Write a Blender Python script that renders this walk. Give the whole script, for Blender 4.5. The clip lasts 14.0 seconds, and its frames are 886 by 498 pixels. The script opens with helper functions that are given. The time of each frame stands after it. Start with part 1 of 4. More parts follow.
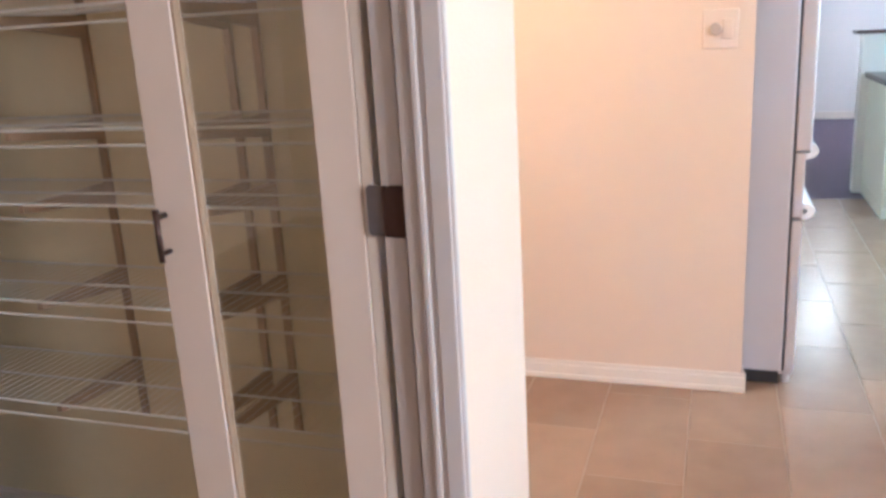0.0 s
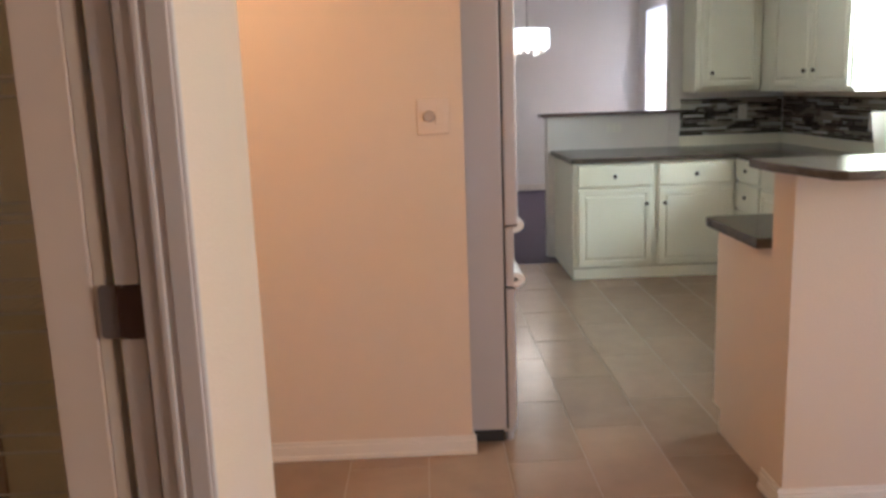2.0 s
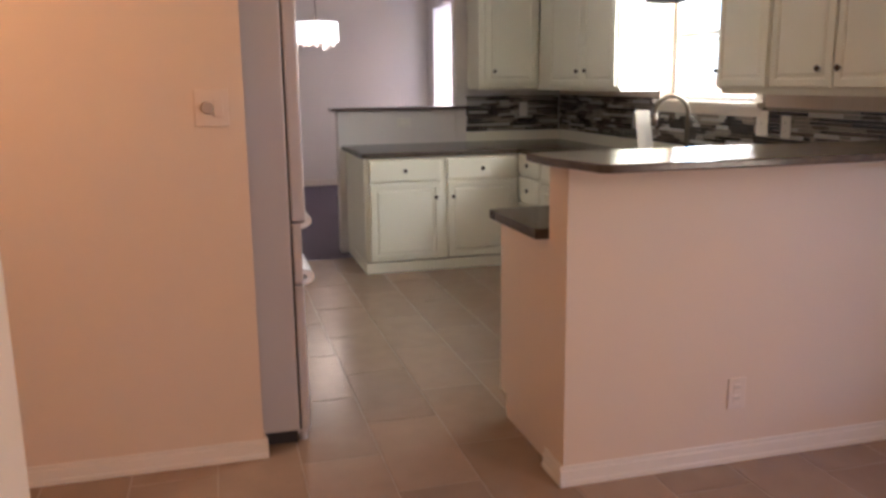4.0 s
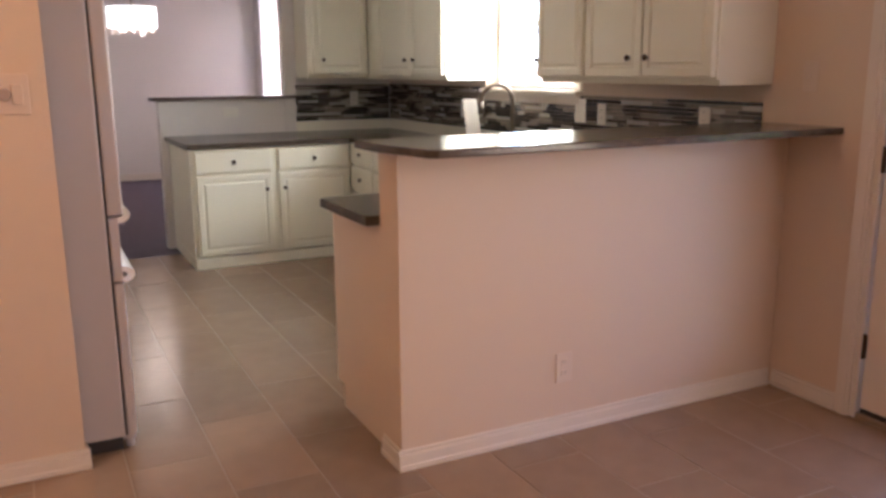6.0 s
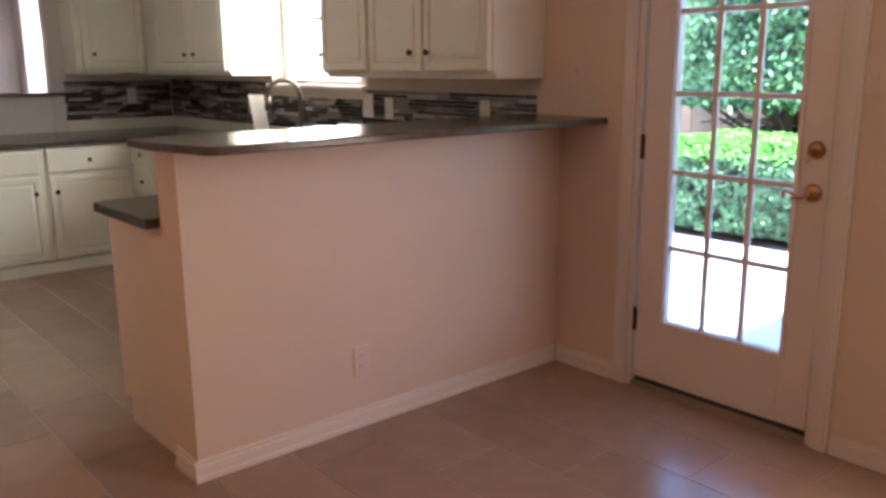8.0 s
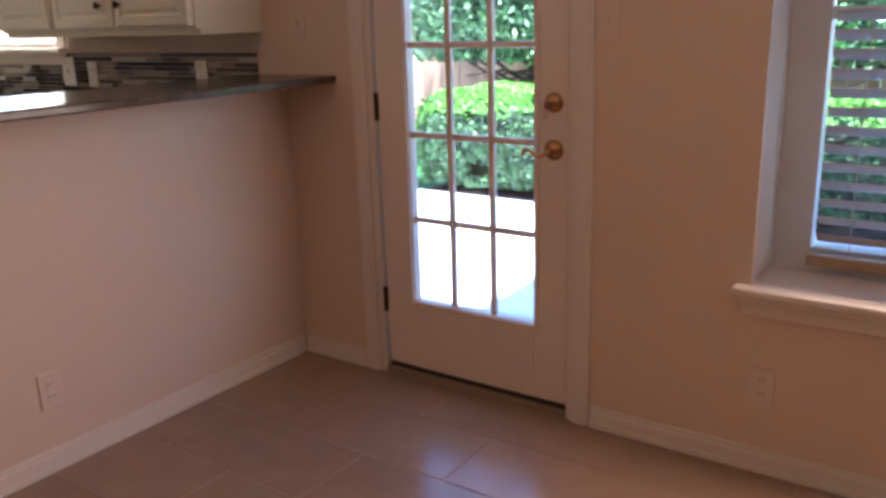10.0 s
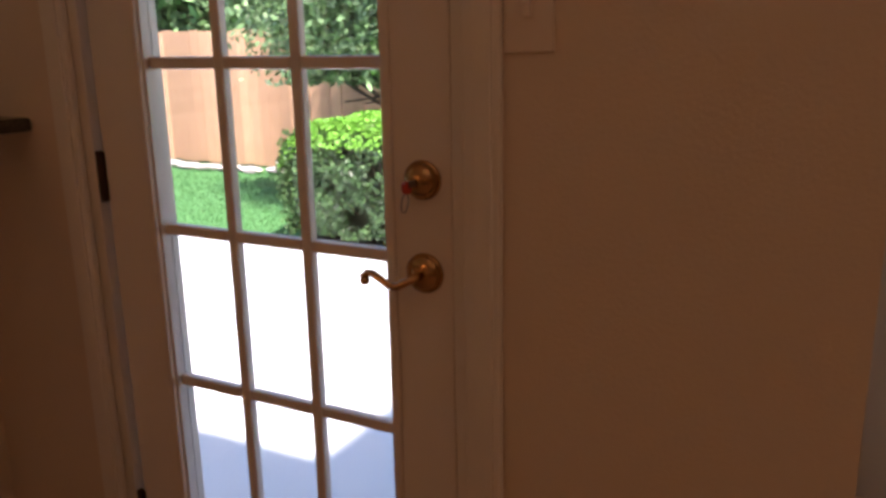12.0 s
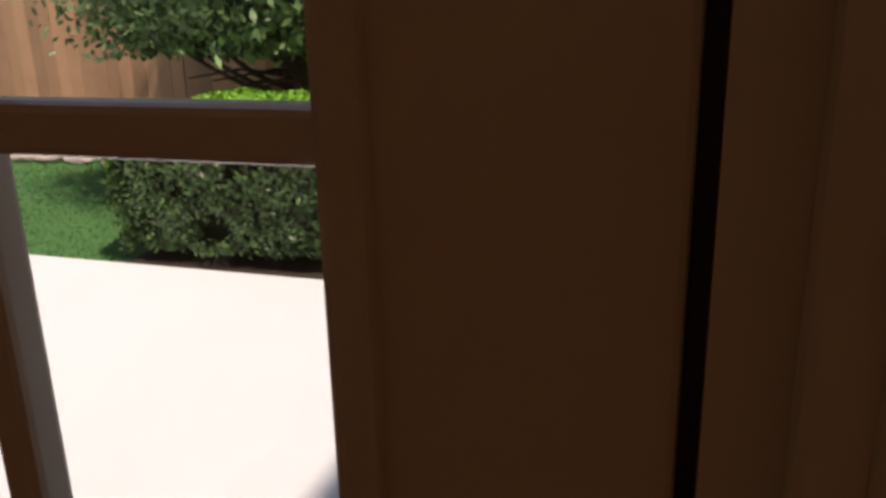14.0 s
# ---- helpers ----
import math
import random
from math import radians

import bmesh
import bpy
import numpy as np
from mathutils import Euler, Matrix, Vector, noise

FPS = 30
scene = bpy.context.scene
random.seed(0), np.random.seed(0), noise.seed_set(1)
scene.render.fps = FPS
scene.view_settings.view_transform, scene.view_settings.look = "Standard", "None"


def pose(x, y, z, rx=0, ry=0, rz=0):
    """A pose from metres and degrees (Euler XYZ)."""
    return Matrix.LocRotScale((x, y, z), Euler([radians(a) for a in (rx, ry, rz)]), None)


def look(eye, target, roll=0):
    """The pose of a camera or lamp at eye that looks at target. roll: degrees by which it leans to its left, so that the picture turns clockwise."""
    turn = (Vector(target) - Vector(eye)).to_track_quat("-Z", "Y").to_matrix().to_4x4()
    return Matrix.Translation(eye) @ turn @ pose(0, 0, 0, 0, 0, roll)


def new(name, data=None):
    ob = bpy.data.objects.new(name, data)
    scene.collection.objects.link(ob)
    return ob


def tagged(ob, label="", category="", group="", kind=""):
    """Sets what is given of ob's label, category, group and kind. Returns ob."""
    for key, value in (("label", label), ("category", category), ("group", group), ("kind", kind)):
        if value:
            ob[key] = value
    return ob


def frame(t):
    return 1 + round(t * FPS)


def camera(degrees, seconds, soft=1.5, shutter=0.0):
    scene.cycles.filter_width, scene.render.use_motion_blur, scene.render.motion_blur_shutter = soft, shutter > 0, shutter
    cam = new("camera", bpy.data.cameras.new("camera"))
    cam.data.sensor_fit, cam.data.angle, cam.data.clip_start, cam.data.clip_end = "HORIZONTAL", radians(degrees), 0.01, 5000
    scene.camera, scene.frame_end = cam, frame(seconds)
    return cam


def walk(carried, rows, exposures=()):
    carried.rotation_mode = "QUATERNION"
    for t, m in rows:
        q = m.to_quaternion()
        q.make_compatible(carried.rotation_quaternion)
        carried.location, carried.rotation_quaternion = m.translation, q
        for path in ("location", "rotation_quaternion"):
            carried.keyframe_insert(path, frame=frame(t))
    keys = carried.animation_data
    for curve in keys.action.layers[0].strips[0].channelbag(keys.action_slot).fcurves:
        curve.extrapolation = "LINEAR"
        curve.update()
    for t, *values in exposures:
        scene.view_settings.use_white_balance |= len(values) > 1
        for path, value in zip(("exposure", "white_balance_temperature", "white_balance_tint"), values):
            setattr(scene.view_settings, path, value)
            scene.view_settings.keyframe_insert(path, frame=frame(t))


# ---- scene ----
cam = camera(56.6, 14.0, soft=3.2)

PATH = [
    (0, (-1.077, -2.45, 1.364), (-1.707, -0.624, 0.845), -3.3),
    (0.5, (-1.069, -2.451, 1.381), (-1.52, -0.572, 0.869), -3.2),
    (1, (-1.07, -2.461, 1.391), (-1.287, -0.529, 0.923), -2.9),
    (1.5, (-1.1, -2.468, 1.395), (-1.158, -0.512, 0.979), -2.3),
    (2, (-1.116, -2.47, 1.398), (-1.083, -0.507, 1.02), -2.0),
    (2.5, (-1.111, -2.457, 1.394), (-0.98, -0.497, 1.023), -1.6),
    (3, (-1.103, -2.455, 1.398), (-0.883, -0.503, 1.022), -1.4),
    (3.5, (-1.092, -2.448, 1.393), (-0.742, -0.516, 1.009), -1.1),
    (4, (-1.077, -2.434, 1.39), (-0.562, -0.543, 0.989), -0.7),
    (6.5, (-1.044, -2.433, 1.373), (-0.112, -0.716, 0.949), -0.5),
    (7, (-1.033, -2.435, 1.374), (-0.025, -0.761, 0.95), -0.6),
    (7.5, (-1.022, -2.445, 1.373), (0.122, -0.861, 0.944), -0.6),
    (8, (-1.016, -2.453, 1.369), (0.256, -0.973, 0.931), -0.4),
    (8.5, (-0.998, -2.458, 1.371), (0.401, -1.109, 0.904), -0.3),
    (9, (-0.929, -2.464, 1.357), (0.542, -1.207, 0.85), -0.3),
    (11.5, (0.404, -1.917, 1.305), (2.096, -0.978, 0.799), -2.3),
    (12, (0.713, -1.762, 1.286), (2.421, -0.85, 0.788), -1.1),
    (12.5, (1.01, -1.548, 1.294), (2.695, -0.632, 0.726), 0.2),
    (13, (1.226, -1.372, 1.3), (2.931, -0.507, 0.713), -0.4),
    (13.5, (1.436, -1.235, 1.295), (3.237, -0.598, 0.701), 0.2),
    (14, (1.566, -1.195, 1.298), (3.38, -0.6, 0.704), -1.5),
]
walk(cam, [(t, look(eye, target, roll)) for t, eye, target, roll in PATH], [(0, 4.62, 3860, 1), (1, 4.22, 4090, 1), (1.5, 3.8, 4220, 2), (2.5, 3.35, 4850, 10), (3, 3.2, 4950, 15), (4, 3.25, 4950, 17), (6.5, 3.45, 4980, 18), (7, 3.4, 4980, 18), (7.5, 3.08, 5000, 18), (8, 3.08, 5000, 19), (9.2, 3.2, 5000, 20), (11.3, 2.0, 5700, 19), (12.5, 1.15, 7200, 28), (13, 0.1, 7500, 26), (13.5, -0.2, 7600, 22), (14, -0.1, 8000, 26)])

# ---- world, sun, large lights ----
world = bpy.data.worlds.new("sky")
scene.world = world
world.use_nodes = True
wn = world.node_tree
sky = wn.nodes.new("ShaderNodeTexSky")
sky.sky_type, sky.sun_disc = "NISHITA", False
SUN = Vector((-0.23, -0.38, 0.895)).normalized()
sky.sun_elevation = math.asin(SUN.z)
sky.sun_rotation = math.atan2(SUN.x, SUN.y)
wn.links.new(sky.outputs[0], wn.nodes["Background"].inputs[0])
wn.nodes["Background"].inputs[1].default_value = 0.15


def lamp(name, kind, energy, color, m, size=None):
    data = bpy.data.lights.new(name, kind)
    data.energy, data.color = energy, color
    if kind == "SUN":
        data.angle = radians(2.0)
    elif kind == "AREA":
        data.shape, data.size, data.size_y = "RECTANGLE", size[0], size[1]
    elif size:
        data.shadow_soft_size = size
    ob = new(name, data)
    ob.matrix_world = m
    return tagged(ob, kind="structure")


lamp("sun", "SUN", 5.0, (1.0, 0.95, 0.86), Matrix.Translation((0, 0, 30)) @ SUN.to_track_quat("Z", "Y").to_matrix().to_4x4())
# area lamps added at the openings in place of skylight, tinted warm
lamp("window_light_1", "AREA", 7.0, (1.0, 0.665, 0.40), look((1.799, -2.49, 1.37), (0, -2.49, 1.30)), (1.20, 1.20))
lamp("window_light_2", "AREA", 7.6, (1.0, 0.86, 0.54), look((2.02, 2.04, 1.65), (0, 2.04, 1.4)), (0.9, 0.75))
lamp("window_light_3", "AREA", 5.0, (1.0, 0.72, 0.45), look((2.02, 7.70, 1.55), (0, 7.70, 1.2)), (0.95, 1.2))
lamp("hall_light", "POINT", 2.3, (1.0, 0.49, 0.16), pose(-2.25, -0.05, 2.22), 0.09)


# ---- materials ----
def material(name, color, rough=0.6, metal=0.0, noise_scale=0.0, noise_mix=0.0, color2=None, bump=0.0, bump_scale=60.0,
             rand=0.0, island=0.0, spec=0.5):
    m = bpy.data.materials.new(name)
    m.use_nodes = True
    nt = m.node_tree
    b = nt.nodes["Principled BSDF"]
    b.inputs["Base Color"].default_value = (*color, 1)
    b.inputs["Roughness"].default_value = rough
    b.inputs["Metallic"].default_value = metal
    b.inputs["Specular IOR Level"].default_value = spec
    geo = nt.nodes.new("ShaderNodeNewGeometry")
    out = None
    if noise_mix:
        n = nt.nodes.new("ShaderNodeTexNoise")
        n.inputs["Scale"].default_value = noise_scale
        n.inputs["Detail"].default_value = 6
        nt.links.new(geo.outputs["Position"], n.inputs["Vector"])
        big = nt.nodes.new("ShaderNodeTexNoise")
        big.inputs["Scale"].default_value = noise_scale * 0.13
        nt.links.new(geo.outputs["Position"], big.inputs["Vector"])
        mean = nt.nodes.new("ShaderNodeMath")
        mean.operation = "ADD"
        nt.links.new(n.outputs["Fac"], mean.inputs[0])
        nt.links.new(big.outputs["Fac"], mean.inputs[1])
        ramp = nt.nodes.new("ShaderNodeMapRange")
        ramp.inputs["From Min"].default_value, ramp.inputs["From Max"].default_value = 0.7, 1.3
        ramp.inputs["To Max"].default_value = noise_mix
        nt.links.new(mean.outputs[0], ramp.inputs["Value"])
        mix = nt.nodes.new("ShaderNodeMix")
        mix.data_type = "RGBA"
        mix.inputs["A"].default_value = (*color, 1)
        mix.inputs["B"].default_value = (*(color2 or [c * 0.7 for c in color]), 1)
        nt.links.new(ramp.outputs[0], mix.inputs["Factor"])
        out = mix.outputs["Result"]
    if rand or island:
        hsv = nt.nodes.new("ShaderNodeHueSaturation")
        if out:
            nt.links.new(out, hsv.inputs["Color"])
        else:
            hsv.inputs["Color"].default_value = (*color, 1)
        mr = nt.nodes.new("ShaderNodeMapRange")
        amount = rand or island
        mr.inputs["To Min"].default_value, mr.inputs["To Max"].default_value = 1 - amount, 1 + amount
        if rand:
            info = nt.nodes.new("ShaderNodeObjectInfo")
            nt.links.new(info.outputs["Random"], mr.inputs["Value"])
        else:
            nt.links.new(geo.outputs["Random Per Island"], mr.inputs["Value"])
        nt.links.new(mr.outputs[0], hsv.inputs["Value"])
        out = hsv.outputs["Color"]
    if out:
        nt.links.new(out, b.inputs["Base Color"])
    if bump:
        n2 = nt.nodes.new("ShaderNodeTexNoise")
        n2.inputs["Scale"].default_value = bump_scale
        n2.inputs["Detail"].default_value = 4
        nt.links.new(geo.outputs["Position"], n2.inputs["Vector"])
        bp = nt.nodes.new("ShaderNodeBump")
        bp.inputs["Strength"].default_value = bump
        bp.inputs["Distance"].default_value = 0.004
        nt.links.new(n2.outputs["Fac"], bp.inputs["Height"])
        nt.links.new(bp.outputs[0], b.inputs["Normal"])
    return m


def glass_material(name, tint=(1, 1, 1), gloss=0.03):
    m = bpy.data.materials.new(name)
    m.use_nodes = True
    nt = m.node_tree
    nt.nodes.remove(nt.nodes["Principled BSDF"])
    t = nt.nodes.new("ShaderNodeBsdfTransparent")
    t.inputs[0].default_value = (*tint, 1)
    g = nt.nodes.new("ShaderNodeBsdfGlossy")
    g.inputs["Roughness"].default_value = 0.02
    lw = nt.nodes.new("ShaderNodeLayerWeight")
    lw.inputs["Blend"].default_value = 0.5
    pw = nt.nodes.new("ShaderNodeMath")
    pw.operation, pw.inputs[1].default_value = "POWER", 5.0
    nt.links.new(lw.outputs["Facing"], pw.inputs[0])
    f = nt.nodes.new("ShaderNodeMath")
    f.operation, f.inputs[1].default_value, f.inputs[2].default_value = "MULTIPLY_ADD", 0.8, gloss
    nt.links.new(pw.outputs[0], f.inputs[0])
    mix = nt.nodes.new("ShaderNodeMixShader")
    nt.links.new(f.outputs[0], mix.inputs[0])
    nt.links.new(t.outputs[0], mix.inputs[1])
    nt.links.new(g.outputs[0], mix.inputs[2])
    nt.links.new(mix.outputs[0], nt.nodes["Material Output"].inputs[0])
    return m


def glow_material(name, color, strength):
    m = material(name, color, 0.6)
    b = m.node_tree.nodes["Principled BSDF"]
    b.inputs["Emission Color"].default_value = (*color, 1)
    b.inputs["Emission Strength"].default_value = strength
    return m


M_WALL = material("wall_paint", (0.68, 0.54, 0.41), 0.55, noise_scale=3.0, noise_mix=0.25, color2=(0.63, 0.495, 0.37), bump=0.25, bump_scale=140)
M_WHITE_WALL = material("white_wall_paint", (0.73, 0.68, 0.64), 0.6, noise_scale=3.0, noise_mix=0.25, color2=(0.67, 0.62, 0.585), bump=0.2, bump_scale=140)
M_PANTRY = material("pantry_paint", (0.84, 0.75, 0.50), 0.7, noise_scale=3.0, noise_mix=0.3, bump=0.15, bump_scale=120)
M_CEIL = material("ceiling_paint", (0.78, 0.75, 0.70), 0.8, noise_scale=30, noise_mix=0.15, bump=0.5, bump_scale=90)
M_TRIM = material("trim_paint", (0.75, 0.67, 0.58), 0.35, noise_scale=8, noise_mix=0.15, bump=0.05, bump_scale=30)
M_DOOR = material("door_paint", (0.75, 0.65, 0.56), 0.32, noise_scale=6, noise_mix=0.12, bump=0.05, bump_scale=40)
M_CAB = material("cabinet_paint", (0.82, 0.785, 0.645), 0.35, noise_scale=5, noise_mix=0.18, color2=(0.74, 0.70, 0.55), bump=0.04, bump_scale=50)
M_STONE = material("dark_countertop", (0.055, 0.043, 0.034), 0.16, noise_scale=160, noise_mix=0.7, color2=(0.135, 0.105, 0.08), spec=0.28)
M_LEDGE = material("dark_ledge", (0.085, 0.05, 0.04), 0.3, noise_scale=60, noise_mix=0.4)
M_TILE = material("floor_tile", (0.30, 0.202, 0.132), 0.24, noise_scale=9, noise_mix=0.6, color2=(0.23, 0.152, 0.098), bump=0.12, bump_scale=35, rand=0.10)
M_GROUT = material("grout", (0.305, 0.222, 0.155), 0.9, noise_scale=40, noise_mix=0.4)
M_CARPET = material("dining_carpet", (0.13, 0.10, 0.14), 0.95, noise_scale=120, noise_mix=0.5, bump=0.5, bump_scale=300)
M_FRIDGE = material("fridge_enamel", (0.49, 0.455, 0.465), 0.35, noise_scale=4, noise_mix=0.08, bump=0.06, bump_scale=350)
M_SEAM = material("dark_seal", (0.03, 0.028, 0.03), 0.7, noise_scale=30, noise_mix=0.3)
M_CHROME = material("bright_plastic_handle", (0.85, 0.85, 0.86), 0.18, noise_scale=8, noise_mix=0.05)
M_BRONZE = material("dark_bronze", (0.075, 0.045, 0.035), 0.38, 0.7, noise_scale=80, noise_mix=0.4)
M_NICKEL = material("brushed_nickel", (0.17, 0.135, 0.10), 0.35, 0.7, noise_scale=60, noise_mix=0.2)
M_STEEL = material("worn_steel", (0.20, 0.18, 0.19), 0.4, 0.6, noise_scale=60, noise_mix=0.4)
M_BRASS = material("polished_brass", (0.50, 0.28, 0.12), 0.18, 1.0, noise_scale=60, noise_mix=0.2)
M_DIAL = material("dimmer_dial", (0.42, 0.35, 0.31), 0.4, noise_scale=20, noise_mix=0.1)
M_RED = material("red_plastic", (0.42, 0.035, 0.02), 0.3, noise_scale=40, noise_mix=0.1)
M_PLATE = material("white_plastic_plate", (0.69, 0.565, 0.46), 0.35, noise_scale=20, noise_mix=0.05)
M_KPLATE = material("ivory_plastic_plate", (0.78, 0.74, 0.66), 0.35, noise_scale=20, noise_mix=0.05)
M_SLOT = material("outlet_slot", (0.10, 0.09, 0.08), 0.6)
M_WIRE = material("white_coated_wire", (0.80, 0.78, 0.70), 0.4, noise_scale=30, noise_mix=0.1)
M_BRACKET = material("brown_bracket", (0.42, 0.31, 0.20), 0.5, 0.2, noise_scale=40, noise_mix=0.3)
M_GLASS = glass_material("clear_glass")
M_PGLASS = glass_material("pantry_glass", (0.98, 0.98, 0.93), 0.14)
M_SLAT = material("blind_slat", (0.55, 0.53, 0.52), 0.5, noise_scale=15, noise_mix=0.1)
M_VINYL = material("window_vinyl", (0.70, 0.68, 0.66), 0.4, noise_scale=15, noise_mix=0.1)
M_BLACK = material("black_shade", (0.015, 0.014, 0.013), 0.4, noise_scale=30, noise_mix=0.2)
# white paint darkened to carry the shade on the pantry front
M_PFRAME_SHADED = material("pantry_frame_shaded", (0.68, 0.57, 0.48), 0.4, noise_scale=6, noise_mix=0.15, bump=0.05, bump_scale=40)
M_PTRIM_SHADED = material("pantry_trim_shaded", (0.54, 0.485, 0.455), 0.4, noise_scale=6, noise_mix=0.15, bump=0.05, bump_scale=40)
M_SHADE = glow_material("lit_fabric_shade", (1.0, 0.86, 0.66), 0.45)
M_CRYSTAL = material("crystal", (0.85, 0.86, 0.9), 0.05, noise_scale=30, noise_mix=0.05, spec=0.9)
# emission put in for daylight showing through the cloth
M_CURTAIN = glow_material("sheer_curtain_glow", (0.95, 0.86, 0.80), 0.05)
M_CONCRETE = material("patio_concrete", (0.64, 0.70, 0.745), 0.85, noise_scale=7, noise_mix=0.4, color2=(0.565, 0.62, 0.655), bump=0.3, bump_scale=90)
M_GRASS = material("lawn", (0.046, 0.165, 0.046), 0.9, noise_scale=10, noise_mix=0.5, color2=(0.036, 0.13, 0.034), bump=0.4, bump_scale=120)
M_BLADE = material("grass_blade", (0.048, 0.17, 0.046), 0.7, island=0.15)
# hedge sides coloured dark for shade, yellow-green top brightened for sun
M_LEAF_SHADED = material("shaded_hedge_leaf", (0.050, 0.112, 0.034), 0.45, island=0.7)
M_SHOOT_LIT = material("sunlit_hedge_shoot", (0.13, 0.36, 0.032), 0.55, island=0.28)
M_LEAF2 = material("tree_leaf", (0.12, 0.22, 0.085), 0.5, island=0.6)
# near-black green that paints the shade deep in the hedge
M_CORE_SHADE = material("hedge_inner_shade", (0.018, 0.028, 0.010), 0.95, noise_scale=20, noise_mix=0.5)
M_BARK = material("bark", (0.085, 0.060, 0.045), 0.9, noise_scale=30, noise_mix=0.6, bump=0.8, bump_scale=40)
M_CEDAR = material("cedar_board", (0.54, 0.31, 0.188), 0.75, noise_scale=6, noise_mix=0.6, color2=(0.43, 0.235, 0.133), bump=0.3, bump_scale=60, rand=0.22)
M_ROCK = material("edging_rock", (0.42, 0.38, 0.36), 0.9, noise_scale=12, noise_mix=0.5, bump=0.6, bump_scale=30)
M_SOIL = material("soil", (0.030, 0.022, 0.016), 0.95, noise_scale=30, noise_mix=0.5, bump=0.8, bump_scale=60)
M_BRICK = material("house_wall", (0.34, 0.24, 0.19), 0.85, noise_scale=12, noise_mix=0.5, bump=0.5, bump_scale=40)
M_DARK_FORM = material("mottled_dark_form", (0.045, 0.040, 0.030), 0.7, noise_scale=18, noise_mix=0.6, color2=(0.10, 0.08, 0.055), bump=0.4, bump_scale=50)
M_ROOF = material("roof_shingle", (0.05, 0.05, 0.055), 0.9, noise_scale=12, noise_mix=0.5, bump=0.6, bump_scale=30)


def mosaic_material():
    m = material("mosaic_strip", (0.2, 0.2, 0.2), 0.15, spec=0.6)
    nt = m.node_tree
    geo = nt.nodes.new("ShaderNodeNewGeometry")
    ramp = nt.nodes.new("ShaderNodeValToRGB")
    ramp.color_ramp.interpolation = "CONSTANT"
    stops = ((0, (0.014, 0.011, 0.010)), (0.36, (0.085, 0.068, 0.056)), (0.52, (0.24, 0.21, 0.175)), (0.74, (0.46, 0.43, 0.38)), (0.93, (0.045, 0.035, 0.03)))
    el = ramp.color_ramp.elements
    for i, (p, c) in enumerate(stops):
        e = el[i] if i < 2 else el.new(p)
        e.position, e.color = p, (*c, 1)
    nt.links.new(geo.outputs["Random Per Island"], ramp.inputs[0])
    nt.links.new(ramp.outputs[0], nt.nodes["Principled BSDF"].inputs["Base Color"])
    return m


M_MOSAIC = mosaic_material()


# ---- mesh helpers ----
def box(bm, x0, x1, y0, y1, z0, z1, bevel=0.0):
    m = Matrix.Translation(((x0 + x1) / 2, (y0 + y1) / 2, (z0 + z1) / 2)) @ Matrix.Diagonal((abs(x1 - x0), abs(y1 - y0), abs(z1 - z0), 1))
    made = bmesh.ops.create_cube(bm, size=1, matrix=m)["verts"]
    if bevel:
        edges = list({e for v in made for e in v.link_edges})
        bmesh.ops.bevel(bm, geom=edges, offset=bevel, segments=2, profile=0.5, affect="EDGES")


def rod(bm, a, b, r0, r1=None, n=10):
    a, b = Vector(a), Vector(b)
    d = b - a
    m = Matrix.Translation((a + b) / 2) @ d.to_track_quat("Z", "Y").to_matrix().to_4x4()
    bmesh.ops.create_cone(bm, cap_ends=True, segments=n, radius1=r0, radius2=r0 if r1 is None else r1, depth=d.length, matrix=m)


def ball(bm, c, r, sx=1, sy=1, sz=1, n=12):
    bmesh.ops.create_uvsphere(bm, u_segments=n, v_segments=max(6, n // 2), radius=r, matrix=Matrix.Translation(c) @ Matrix.Diagonal((sx, sy, sz, 1)))


def prism(bm, points, z0, z1, bevel=0.0):
    low = [bm.verts.new((x, y, z0)) for x, y in points]
    high = [bm.verts.new((x, y, z1)) for x, y in points]
    faces = [bm.faces.new(low[::-1]), bm.faces.new(high)]
    n = len(points)
    for i in range(n):
        faces.append(bm.faces.new((low[i], low[(i + 1) % n], high[(i + 1) % n], high[i])))
    bmesh.ops.recalc_face_normals(bm, faces=faces)
    if bevel:
        bmesh.ops.bevel(bm, geom=list({e for f in faces for e in f.edges}), offset=bevel, segments=2, profile=0.5, affect="EDGES")


def tube(bm, pts, r, n=8):
    """A round bar swept along points, with closed ends."""
    pts = [Vector(p) for p in pts]
    side = None
    rings = []
    for i, p in enumerate(pts):
        d = (pts[min(i + 1, len(pts) - 1)] - pts[max(i - 1, 0)]).normalized()
        if side is None:
            side = d.orthogonal().normalized()
        side = (side - d * side.dot(d)).normalized()
        up = d.cross(side)
        rings.append([bm.verts.new(p + side * (r * math.cos(2 * math.pi * k / n)) + up * (r * math.sin(2 * math.pi * k / n))) for k in range(n)])
    for a, b in zip(rings, rings[1:]):
        for k in range(n):
            bm.faces.new((a[k], a[(k + 1) % n], b[(k + 1) % n], b[k]))
    bm.faces.new(rings[0][::-1])
    bm.faces.new(rings[-1])


